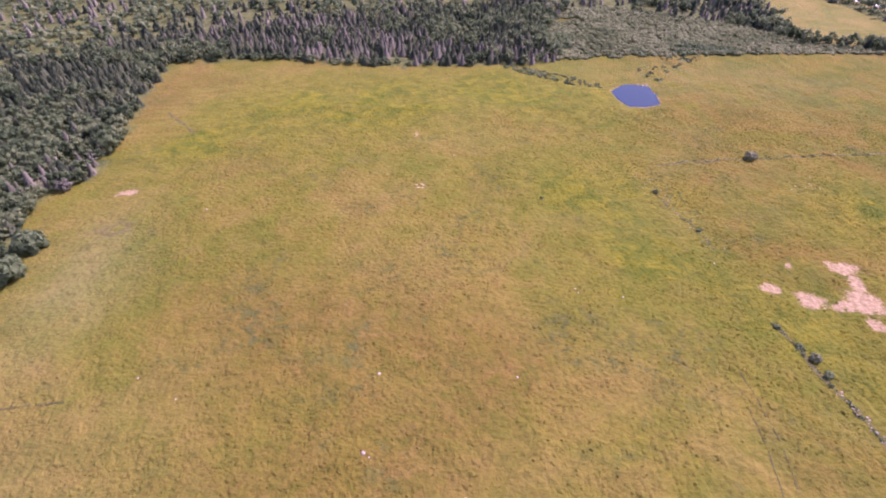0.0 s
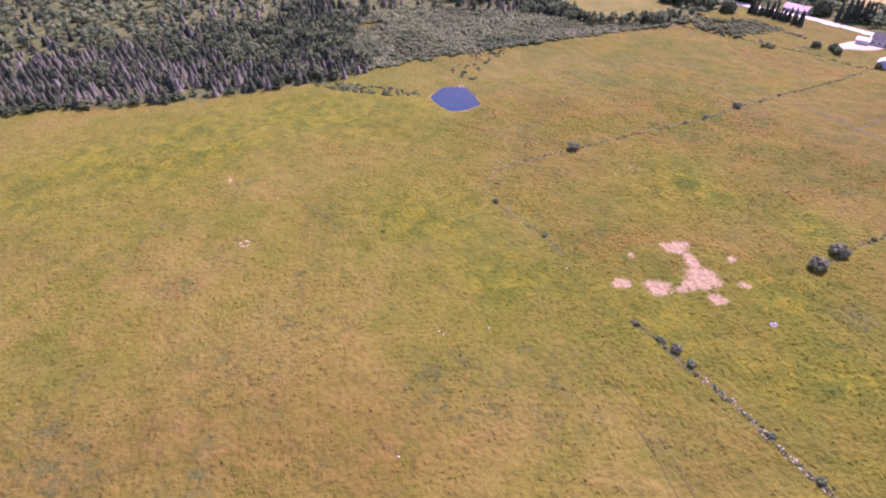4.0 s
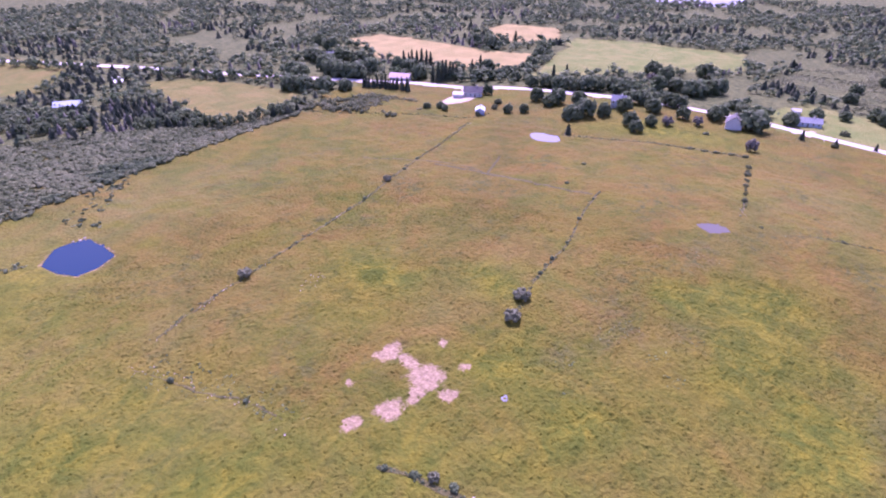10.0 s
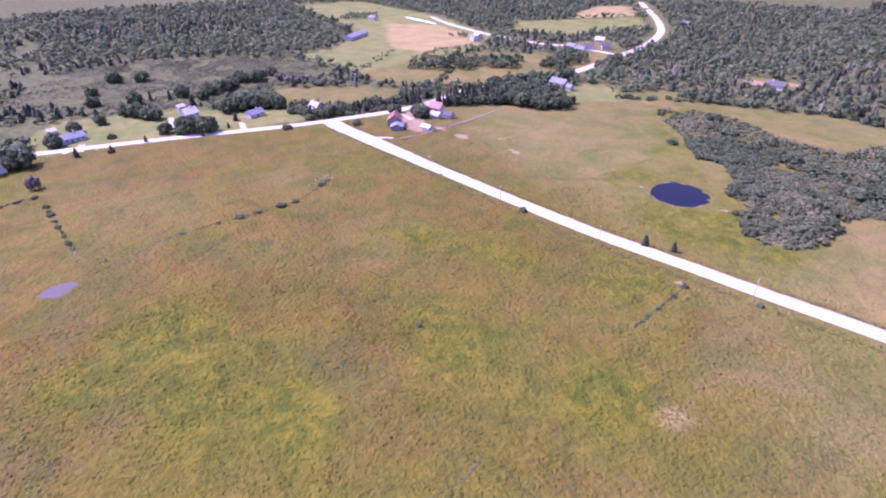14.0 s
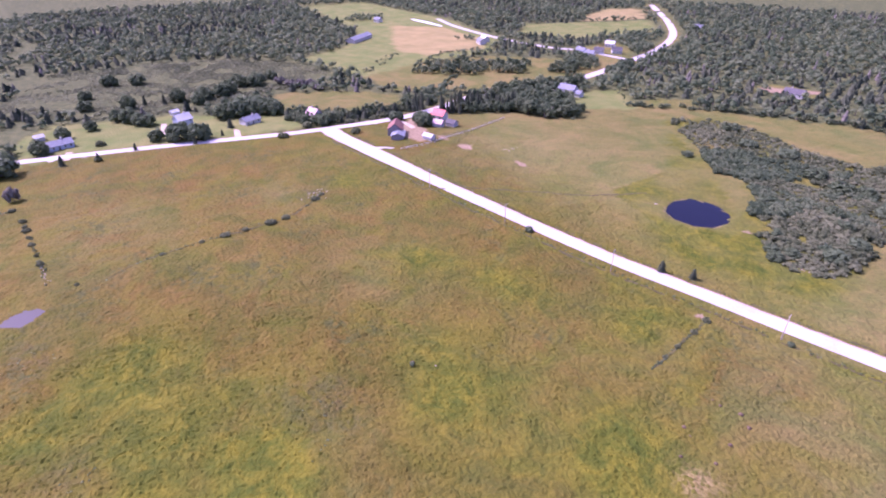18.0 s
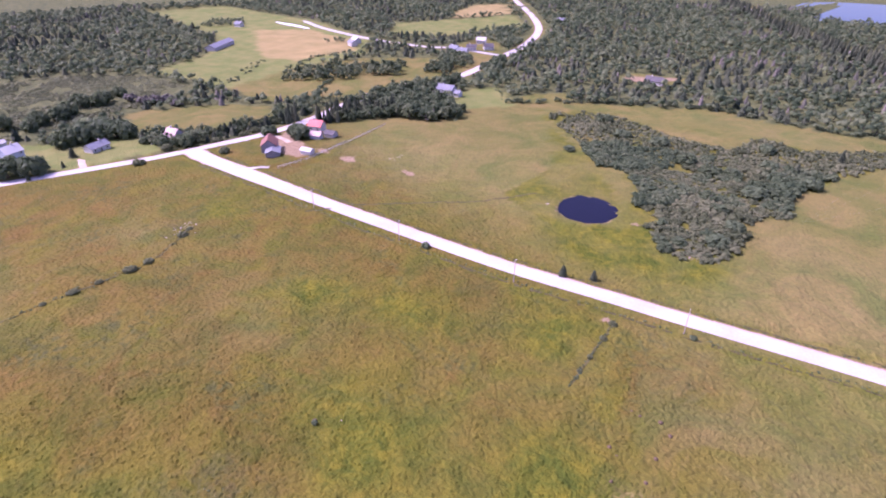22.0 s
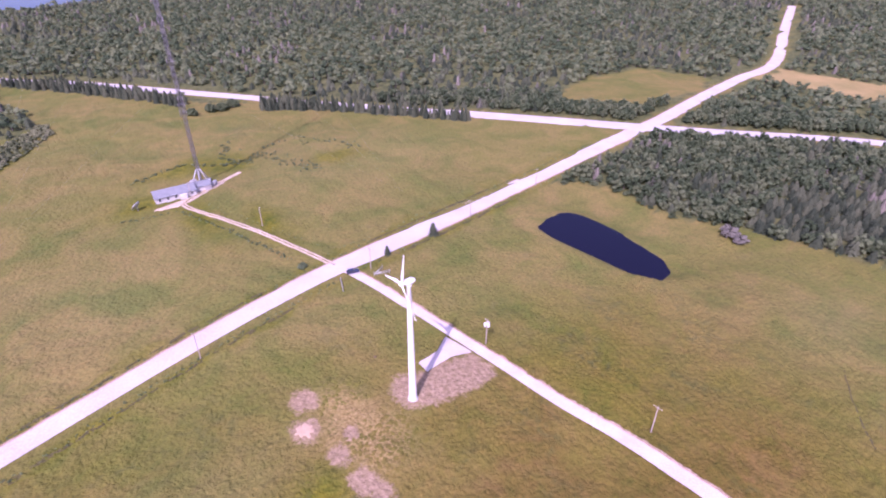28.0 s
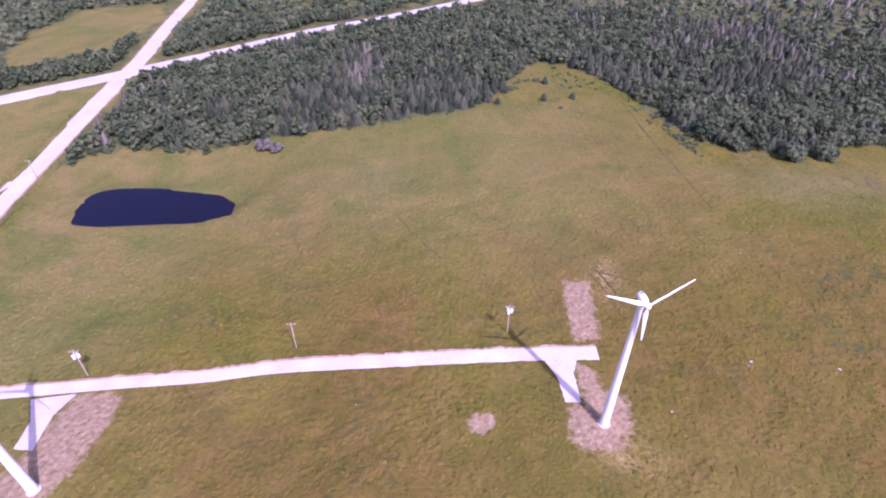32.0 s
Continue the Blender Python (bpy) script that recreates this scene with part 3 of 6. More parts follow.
def mesh_of(name, verts, faces, material, smooth=False):
    me = bpy.data.meshes.new(name)
    me.from_pydata([tuple(v) for v in verts], [], [tuple(f) for f in faces])
    me.materials.append(material)
    if smooth:
        me.polygons.foreach_set("use_smooth", [True] * len(me.polygons))
    me.update()
    return me


def ribbon(name, line, width, material, lift, label, ragged=0.25, drape=False):
    """A road: a crowned strip with a ragged edge and side faces down into the soil."""
    v, f = [], []
    for i, (x, y) in enumerate(line):
        a, b = Vector(line[max(i - 1, 0)]), Vector(line[min(i + 1, len(line) - 1)])
        t = (b - a).normalized()
        nrm = Vector((-t.y, t.x))
        w0 = width / 2 + ragged * (noise.noise((x * 0.2, y * 0.2, 1.0)) + noise.noise((x * 1.3, y * 1.3, 1.0)))
        w1 = width / 2 + ragged * (noise.noise((x * 0.2, y * 0.2, 9.0)) + noise.noise((x * 1.3, y * 1.3, 9.0)))
        for s, dz in ((-w0 - 0.08, -0.3), (-w0, 0), (-w0 * 0.5, 0.02), (0, 0.03), (w1 * 0.5, 0.02), (w1, 0), (w1 + 0.08, -0.3)):
            p = Vector((x, y)) + nrm * s
            v.append((p.x, p.y, (float(gz(p.x, p.y)) if drape else hz(x, y)) + lift + dz))
        if i:
            for k in range(6):
                q = (i - 1) * 7 + k
                f.append((q, q + 1, q + 8, q + 7))
    return tagged(new(name, mesh_of(name, v, f, material)), label, "road", kind="structure")


def pond(name, ring, material, label):
    ring = smooth_ring(ring)
    c = Vector((sum(p[0] for p in ring) / len(ring), sum(p[1] for p in ring) / len(ring)))
    lev = hz(*c) - 0.35
    v, f = [(c.x, c.y, lev)], []
    for i, p in enumerate(ring):
        d = Vector(p) - c
        k = 1 + (1.9 + 0.3 * noise.noise((p[0] * 0.9, p[1] * 0.9, 3.0))) / d.length
        v.append((c.x + d.x * k, c.y + d.y * k, lev))
        f.append((0, i + 1, (i + 1) % len(ring) + 1))
    return tagged(new(name, mesh_of(name, v, f, material)), label, "pond", kind="structure")


build_ground()
LABELS = {"main_road": "sun-bleached pale asphalt country road across the fields", "east_road": "pale asphalt road past the houses and the farm",
          "highway": "wide pale highway behind a row of trees", "access_track": "pale gravel access track between the wind turbines",
          "driveway": "narrow two-rut gravel driveway to the radio building", "village_road": "pale side road through the village"}
for k, (nm, line, w, m) in enumerate(ROADS):
    ribbon(nm, line, w, m, 0.06 + 0.012 * k, LABELS[nm])
    if nm in ("main_road", "east_road", "access_track"):
        ribbon("verge", line, w + (1.6 if w > 6 else 1.5), EARTH, 0.01 + 0.002 * k, "strip of bare soil and grit along the road's edge", 0.55)
ribbon("grass_strip", DRIVE[:-12], 0.35, MEADOW, 0.14, "strip of grass between the wheel tracks", 0.25)
for nm, ring, m in PONDS:
    pond(nm, ring, m, {"blue_pond": "blue farm pond with a pale stony corner", "pale_pond": "shallow milky pale pond", "round_pond": "dark navy round pasture pond",
                       "long_pond": "dark navy long dug pond with a frayed reedy edge", "puddle": "shallow pale puddle in the wet meadow"}[nm])
for k, ring in enumerate(LAKES):
    pond("lake", ring, PALE_WATER if k == 0 else BLUE_WATER, "distant lake bright under the sky")


# ---- woods ----
GOLD = (1 + 5 ** 0.5) / 2
ICO_V = np.array([(-1, GOLD, 0), (1, GOLD, 0), (-1, -GOLD, 0), (1, -GOLD, 0), (0, -1, GOLD), (0, 1, GOLD), (0, -1, -GOLD), (0, 1, -GOLD),
                  (GOLD, 0, -1), (GOLD, 0, 1), (-GOLD, 0, -1), (-GOLD, 0, 1)]) / math.sqrt(1 + GOLD * GOLD)
ICO_F = [(0, 11, 5), (0, 5, 1), (0, 1, 7), (0, 7, 10), (0, 10, 11), (1, 5, 9), (5, 11, 4), (11, 10, 2), (10, 7, 6), (7, 1, 8),
         (3, 9, 4), (3, 4, 2), (3, 2, 6), (3, 6, 8), (3, 8, 9), (4, 9, 5), (2, 4, 11), (6, 2, 10), (8, 6, 7), (9, 8, 1)]


class Shape:
    """Triangles of a plant in unit size: height 1, crown radius 1; kinds: 0 foliage, 1 wood."""

    def __init__(self):
        self.v, self.f, self.k = [], [], []

    def add(self, v, f, kind):
        o = len(self.v)
        self.v += [tuple(p) for p in v]
        self.f += [tuple(i + o for i in t) for t in f]
        self.k += [kind] * len(f)

    def done(self):
        return np.array(self.v, float), np.array(self.f, int), np.array(self.k, int)

    def stem(self, r, top, n=4):
        v = [(r * math.cos(6.2832 * i / n), r * math.sin(6.2832 * i / n), -0.03) for i in range(n)] + [(0, 0, top)]
        self.add(v, [(i, (i + 1) % n, n) for i in range(n)], 1)


def conifer(rng, layers, points, thin=1.0, notch=0.0, full=0.75):
    s = Shape()
    s.stem(0.08, 0.9)
    for k in range(layers):
        z0 = 0.06 + 0.84 * k / layers
        top = min(1.0, z0 + 1.25 / layers + 0.05)
        r = (1 - z0) ** full * thin * rng.uniform(0.85, 1.12)
        turn = rng.uniform(0, 6.28)
        v = []
        for i in range(points * 2):
            a = turn + math.pi * i / points
            q = r * (rng.uniform(0.85, 1.15) if i % 2 == 0 else rng.uniform(0.62, 0.8) - notch)
            v.append((q * math.cos(a), q * math.sin(a), z0 + (rng.uniform(-0.03, 0.0) if i % 2 == 0 else 0.035)))
        v.append((rng.uniform(-0.04, 0.04), rng.uniform(-0.04, 0.04), top))
        n = points * 2
        s.add(v, [(i, (i + 1) % n, n) for i in range(n)], 0)
    return s.done()


def clump(rng, s, c, r, tall, cards, upper=False, full=0.0):
    """One leafy clump: a crumpled core under loose, jutting sprays of leaves."""
    core = []
    for p in ICO_V:
        q = rng.uniform(0.42 + full, 0.86 + 0.5 * full)
        core.append((c[0] + p[0] * r * q, c[1] + p[1] * r * q, c[2] + p[2] * r * tall * q))
    s.add(core, [t for t in ICO_F if not upper or sum(ICO_V[i][2] for i in t) > -0.9], 0)
    for _ in range(cards):
        d = Vector((rng.gauss(0, 1), rng.gauss(0, 1), rng.gauss(0.35, 1))).normalized()
        nrm = (d + 0.55 * Vector((rng.uniform(-1, 1), rng.uniform(-1, 1), rng.uniform(-1, 1)))).normalized()
        e = nrm.orthogonal().normalized()
        e.rotate(Matrix.Rotation(rng.uniform(0, 6.28), 3, nrm))
        f = nrm.cross(e)
        w = r * rng.uniform(0.38, 0.68)
        o = d * r * rng.uniform(0.55, 1.1)
        v = [o + e * w, o - e * w * 0.5 + f * w * 0.87, o - e * w * 0.5 - f * w * 0.87]
        s.add([(c[0] + p.x, c[1] + p.y, c[2] + p.z * tall) for p in v], [(0, 1, 2)], 0)


def broadleaf(rng, clumps, cards, low=0.12, tall=0.55, full=0.0):
    """A lumpy crown: leafy clumps over an uneven egg-shaped shell. tall: radius over height."""
    s = Shape()
    s.stem(0.07, 0.7)
    size = 0.56 if clumps < 5 else 0.42 if clumps < 12 else 0.33
    top, bottom = 0.97 - size * tall, low + size * tall * 0.8
    for k in range(clumps):
        u = 1 - (k + 0.4) / clumps
        a = 2.4 * k + rng.uniform(-0.35, 0.35)
        q = math.sqrt(max(0.0, 1 - (1.5 * u - 0.55) ** 2)) * (1 - size * 0.8) * rng.uniform(0.75, 1.05)
        clump(rng, s, (q * math.cos(a), q * math.sin(a), bottom + (top - bottom) * u * rng.uniform(0.85, 1.0)), size * rng.uniform(0.8, 1.2), tall, cards, clumps < 3, full)
    return s.done()


def deadtree(rng):
    s = Shape()
    s.stem(0.13, 1.0)
    for k in range(13):
        a, z = 2.4 * k, 0.2 + 0.75 * k / 13
        r = (1.08 - z) * rng.uniform(0.5, 1.0)
        d, e = Vector((math.cos(a), math.sin(a), 0)), Vector((-math.sin(a), math.cos(a), 0)) * 0.16
        s.add([d * 0.03 + Vector((0, 0, z + 0.05)), d * r + e + Vector((0, 0, z)), d * r - e + Vector((0, 0, z - 0.02))], [(0, 1, 2)], 1)
    return s.done()


rng = random.Random(11)
PLANTS = {"spruce": [conifer(rng, 8, 6, 1.0, 0.08, 0.75) for _ in range(6)], "far_spruce": [conifer(rng, 4, 4, 1.0, 0.1) for _ in range(5)], "far_dead": [conifer(rng, 4, 4, 0.85, 0.15) for _ in range(3)],
          "broadleaf": [broadleaf(rng, 6, 13, 0.1, 0.45) for _ in range(7)], "far_broadleaf": [broadleaf(rng, 2, 6, 0.05, 0.5) for _ in range(8)],
          "dead": [conifer(rng, 7, 6, 0.9, 0.22) for _ in range(3)] + [deadtree(rng) for _ in range(2)], "shrub": [broadleaf(rng, 4, 10, -0.05, 0.7, 0.12) for _ in range(6)],
          "far_shrub": [broadleaf(rng, 2, 5, -0.05, 0.7, 0.12) for _ in range(5)]}
PLANTS["hazed_sage_shrub"] = [broadleaf(rng, 3, 9, -0.05, 0.7, 0.24) for _ in range(6)]
PLANTS["green_shrub"], PLANTS["weeds"] = PLANTS["shrub"], PLANTS["far_shrub"]
FOLIAGE = {"hazed_sage_shrub": HAZED_SAGE, "green_shrub": LEAF, "weeds": LEAF, "far_dead": DEADWOOD, "spruce": SPRUCE, "far_spruce": SPRUCE, "broadleaf": LEAF, "far_broadleaf": LEAF, "dead": DEADWOOD, "shrub": SHRUB, "far_shrub": SHRUB}


def thicket(name, kind, spots, label, category="trees"):
    """Many plants of one kind as one mesh. spots: x, y, height, radius, tint."""
    if not len(spots):
        return None
    rr = np.random.RandomState(len(spots))
    V, F, K, T, o = [], [], [], [], 0
    spots = np.asarray(spots, float)
    for (x, y, h, r, t), base in zip(spots, gz(spots[:, 0], spots[:, 1])):
        v, f, k = PLANTS[kind][rr.randint(len(PLANTS[kind]))]
        a = rr.uniform(0, 6.28)
        c, s = math.cos(a), math.sin(a)
        V.append(np.stack([x + r * (v[:, 0] * c - v[:, 1] * s), y + r * (v[:, 0] * s + v[:, 1] * c), base - 0.2 - 0.02 * h + h * v[:, 2]], 1))
        F.append(f + o)
        K.append(k)
        T.append(np.full(len(v), t))
        o += len(v)
    V, F, K, T = np.concatenate(V), np.concatenate(F), np.concatenate(K), np.concatenate(T)
    me = bpy.data.meshes.new(name)
    me.vertices.add(len(V))
    me.vertices.foreach_set("co", V.ravel())
    me.loops.add(F.size)
    me.loops.foreach_set("vertex_index", F.ravel().astype(np.int32))
    me.polygons.add(len(F))
    me.polygons.foreach_set("loop_start", np.arange(len(F)) * 3)
    me.materials.append(FOLIAGE[kind])
    me.materials.append(DEADWOOD if "dead" in kind else BARK)
    me.polygons.foreach_set("material_index", K.astype(np.int32))
    me.polygons.foreach_set("use_smooth", (K == 0) & ("spruce" not in kind))
    me.update(calc_edges=True)
    me.attributes.new("tint", "FLOAT", "POINT").data.foreach_set("value", T)
    return tagged(new(name, me), label, category, kind="stuff")


def scatter(x0, x1, y0, y1, step, seed):
    rr = np.random.RandomState(seed)
    X, Y = np.meshgrid(np.arange(x0, x1, step), np.arange(y0, y1, step))
    return (X.ravel() + rr.uniform(-0.48, 0.48, X.size) * step, Y.ravel() + rr.uniform(-0.48, 0.48, X.size) * step)


def clear_of_roads(x, y, gap=4.0):
    ok = np.ones(len(x), bool)
    for _, line, w, _ in ROADS:
        ok &= near_line(x, y, line[::4] + line[-1:]) > w / 2 + gap
    return ok


def plant_woods():
    rr = np.random.RandomState(5)
    for near, step, box in ((True, 3.9, (-420, 480, -480, 480)), (False, 9.0, (-1000, 1150, -1150, 1050))):
        x, y = scatter(box[0], box[1], box[2], box[3], step, 3 + near)
        dist = np.hypot(x - 45, y - 15)
        keep = (dist < 400) if near else (dist >= 400) & (dist < 1060)
        x, y = x[keep], y[keep]
        jx, jy = x + 6 * (vnoise(x, y, 11, 21) - 0.5), y + 6 * (vnoise(x, y, 11, 22) - 0.5)
        ok = clear_of_roads(x, y, 7 if near else 9)
        for p in OPEN:
            ok &= ~inside(jx, jy, p)
        # the north-east is half-open bush, and so is the strip behind the pond
        ok &= ~((x > -70) & (x < 62) & (y > 285) & (y < 520) & (vnoise(x, y, 26, 35) * 0.6 + vnoise(x, y, 9, 36) * 0.4 < 0.22))
        ok &= ~((x > 330) & (y > 60) & (vnoise(x, y, 34, 33) * 0.65 + vnoise(x, y, 12, 34) * 0.35 < 0.41))
        x, y = x[ok], y[ok]
        soft = 0.6 * vnoise(x, y, 75, 31) + 0.4 * vnoise(x, y, 22, 32)
        dry = 0.6 * vnoise(x, y, 60, 41) + 0.4 * vnoise(x, y, 15, 42)
        u, t = rr.uniform(0, 1, len(x)), rr.uniform(0, 1, len(x))
        size = rr.uniform(0.62, 1.3, len(x)) * (1 if near else 1.12)
        # spruces prevail in the north and west, broadleaf in the south and far off
        lean = 0.05 * np.clip((y - 60) / 80, -1, 1) - 0.03 * (np.hypot(x - 45, y - 15) > 450)
        lean = np.where((x > 300) & (y > 90), -0.16, lean)
        lean = np.where((x > -200) & (x < -140) & (y > -95) & (y < 12), 0.22, lean)
        lean = np.where((x < -118) & (y > 60) & (y < 300), 0.11, lean)
        dry = np.where(lean > 0.2, dry - 0.2, np.where((y > 280) & (np.abs(x + 60) < 110), dry + 0.13, dry))
        lean = np.where((y > 280) & (np.abs(x + 60) < 110), -0.02, lean)
        dead = (dry + 0.5 * np.minimum(lean, 0.1) > 0.62) & (u < np.where(y > 150, 0.45, 0.28))
        fir = ~dead & (soft + lean + 0.40 * (u - 0.5) > 0.575)
        leafy = ~dead & ~fir
        pre = "" if near else "far_"
        for kind, sel, hh, r in ((pre + "spruce", fir, 5.5, 2.9 if near else 3.5), (pre + "broadleaf", leafy, 6.8, 3.1 if near else 4.9), (pre + "dead", dead, 6.0, 2.5 if near else 2.7)):
            spots = np.stack([x, y, hh * size, r * size ** 0.8, t], 1)[sel]
            thicket(kind + "_wood", kind, spots, {"s": "dense dark green spruce wood", "b": "mixed broadleaf wood in full summer leaf", "d": "grey dying spruces standing among the green wood"}[kind.replace("far_", "")[0]])
    x, y = scatter(-10, 700, -450, 450, 3.2, 8)
    sel = np.zeros(len(x), bool)
    for k, p in enumerate(SCRUB):
        sel |= inside(x, y, p) & (vnoise(x, y, 16, 51) + 0.3 * vnoise(x, y, 5, 52) > (0.24 if k == 0 else 0.36 if k == 1 else 0.50 if k == 2 else 0.50))
    x, y = x[sel], y[sel]
    h = (1.1 + 2.9 * vnoise(x, y, 24, 53) ** 1.5 * rr.uniform(0.6, 1.4, len(x))) * np.where(x > 420, 0.55, 1.0)
    spots = np.stack([x, y, h, 1.6 + 0.5 * h, rr.uniform(0, 1, len(x)) * 0.6 + 0.4 * vnoise(x, y, 18, 54)], 1)
    close = np.hypot(x - 45, y - 15) < 330
    green = vnoise(x, y, 30, 55) * 0.6 + vnoise(x, y, 9, 56) * 0.4 > np.where(y < 0, 0.44, 0.56)
    far = np.hypot(x - 45, y - 15) >= 330
    thicket("leafy_scrub", "green_shrub", spots[close & green] * np.array([1, 1, 1.25, 1.05, 1]), "taller leafy green bushes among the scrub", "shrubs")
    near_green = close & green
    close &= ~green
    north = (y > 250) & (x < 275)
    thicket("hazed_sage_scrub", "hazed_sage_shrub", spots[north & ~near_green] * np.array([1, 1, 1.0, 1.1, 1]), "sage-grey alder scrub behind the blue pond, lightened for backlit haze", "shrubs")
    close, far = close & ~north, far & ~north
    thicket("alder_scrub", "shrub", spots[close], "dense low alder scrub, grey-green", "shrubs")
    thicket("far_alder_scrub", "far_shrub", spots[far], "low grey-green scrub on a boggy slope", "shrubs")


plant_woods()


# ---- building blocks ----
def part(name, bm, material, parent, label=""):
    me = bpy.data.meshes.new(name)
    bm.to_mesh(me)
    bm.free()
    me.materials.append(material)
    ob = new(name, me)
    ob.parent = parent
    if label:
        ob["label"] = label
    return ob


def thing(name, x, y, label, category, turn=0.0, group="", z=None):
    ob = new(name)
    ob.empty_display_size = 0.2
    ob.matrix_basis = pose(x, y, float(gz(x, y)) if z is None else z, 0, 0, turn)
    return tagged(ob, label, category, group)


def box(x0, x1, y0, y1, z0, z1, bevel=0.0):
    bm = bmesh.new()
    bmesh.ops.create_cube(bm, size=1.0, matrix=Matrix.Translation(((x0 + x1) / 2, (y0 + y1) / 2, (z0 + z1) / 2)) @ Matrix.Diagonal((x1 - x0, y1 - y0, z1 - z0, 1)))
    if bevel:
        bmesh.ops.bevel(bm, geom=bm.edges[:], offset=bevel, segments=1, affect="EDGES")
    return bm


def lathe(rings, n=20, axis_pose=None):
    """A turned form from (radius, height) rings, closed at both ends."""
    bm = bmesh.new()
    prev = None
    for r, z in rings:
        ring = [bm.verts.new((r * math.cos(6.28318 * i / n), r * math.sin(6.28318 * i / n), z)) for i in range(n)]
        if prev:
            for i in range(n):
                bm.faces.new((prev[i], prev[(i + 1) % n], ring[(i + 1) % n], ring[i])).smooth = True
        else:
            bm.faces.new(ring[::-1])
        prev = ring
    bm.faces.new(prev)
    if axis_pose:
        bm.transform(axis_pose)
    return bm


def rod(a, b, r, n=6, r2=None):
    a, b = Vector(a), Vector(b)
    return lathe([(r, 0), (r if r2 is None else r2, (b - a).length)], n, Matrix.Translation(a) @ (b - a).to_track_quat("Z", "Y").to_matrix().to_4x4())


# ---- wind turbines ----
def blade(length):
    bm = bmesh.new()
    prev = None
    for s, chord, thick, twist in ((0, 0.42, 0.40, 0), (0.06, 0.46, 0.38, 20), (0.2, 1.0, 0.22, 16), (0.45, 0.76, 0.14, 8), (0.75, 0.52, 0.09, 4), (0.96, 0.34, 0.05, 1), (1, 0.12, 0.03, 0)):
        ring = []
        for i in range(8):
            a = 6.28318 * i / 8
            p = Vector((chord / 2 * math.cos(a) + chord * 0.12, thick / 2 * math.sin(a), 0))
            p.rotate(Euler((0, 0, radians(twist))))
            ring.append(bm.verts.new((p.x, p.y, 0.35 + s * length)))
        if prev:
            for i in range(8):
                bm.faces.new((prev[i], prev[(i + 1) % 8], ring[(i + 1) % 8], ring[i])).smooth = True
        prev = ring
    bm.faces.new(prev)
    return bm


STEEL = mat("galvanised_steel", [(0.42, 0.43, 0.45), (0.58, 0.59, 0.60)], 0.8, 5.0, 0.45, metal=0.6)
CONCRETE = mat("concrete", [(0.40, 0.37, 0.35), (0.52, 0.49, 0.47)], 0.6, 5.0, 0.9, 0.01, 9)


def wind_turbine(x, y, yaw, spin):
    """yaw: the heading in degrees in which the rotor faces."""
    t = thing("wind_turbine", x, y, "white three-bladed wind turbine on a tapered steel tower", "wind turbine", group="wind turbines")
    part("foundation", lathe([(1.35, -0.6), (1.35, 0.08), (1.25, 0.14)], 24), CONCRETE, t, "round concrete foundation")
    tower = part("tower", lathe([(1.02, 0.13), (1.03, 0.4), (0.96, 3), (0.80, 14), (0.64, 26), (0.50, 35.2), (0.56, 35.3), (0.56, 35.6)], 28), WHITE_PAINT, t)
    part("door", box(-0.42, 0.42, -1.04, -0.88, 0.7, 2.7, 0.05), STEEL, tower, "grey service door")
    head = pose(0, 0, 36.5, 0, 0, yaw)
    bm = lathe([(0.3, -1.2), (0.6, -1.05), (0.74, -0.5), (0.78, 0.3), (0.68, 1.0), (0.42, 1.5), (0.1, 1.65)], 20, pose(0, 0, 0, -90))
    bm.transform(head)
    n = part("nacelle", bm, WHITE_PAINT, t, "white rounded nacelle")
    bm = box(-0.25, 0.25, 0.2, 0.7, 0.72, 0.95, 0.05)
    bm.transform(head)
    part("cooler", bm, STEEL, n)
    hub = head @ pose(0, -1.75, 0, 90)
    part("hub", lathe([(0.5, -0.55), (0.58, -0.2), (0.56, 0.2), (0.38, 0.58), (0.08, 0.75)], 18, hub), WHITE_PAINT, t, "white rounded hub")
    for k in range(3):
        bm = blade(8.5)
        bm.transform(head @ pose(0, -1.85, 0) @ pose(0, 0, 0, 0, spin + 120 * k, 0))
        part("blade", bm, WHITE_PAINT, t)
    return t


wind_turbine(20.9, -90.8, 84, 12)
wind_turbine(2.4, 23.9, 102, 54)


# ---- single trees and bushes ----
def shape_mesh(name, v, f, material, tint=0.5):
    me = mesh_of(name, v, f, material)
    me.attributes.new("tint", "FLOAT", "POINT").data.foreach_set("value", np.full(len(me.vertices), tint))
    return me


def limbs(n, low, high, reach):
    """Boughs that rise out of the stem."""
    out = []
    for k in range(n):
        a = 2.4 * k
        z = low + (high - low) * k / n
        out.append(rod((0, 0, z), (reach * math.cos(a), reach * math.sin(a), z + 0.25), 0.035, 4, 0.012))
    return out


def plant_proto(name, crown, material, label, category, boughs):
    v, f, k = crown
    t = thing(name, 0, 0, label, category, z=0)
    for nm, sel, m in (("crown", k == 0, material),):
        used = np.unique(f[sel])
        remap = np.zeros(len(v), int)
        remap[used] = np.arange(len(used))
        ob = new(nm, shape_mesh(nm, v[used], remap[f[sel]], m))
        ob.parent = t
    part("trunk", lathe([(0.10, -0.05), (0.07, 0.15), (0.045, 0.5), (0.01, 0.85)], 7), BARK, t)
    for bm in boughs:
        part("bough", bm, BARK, t)
    return t


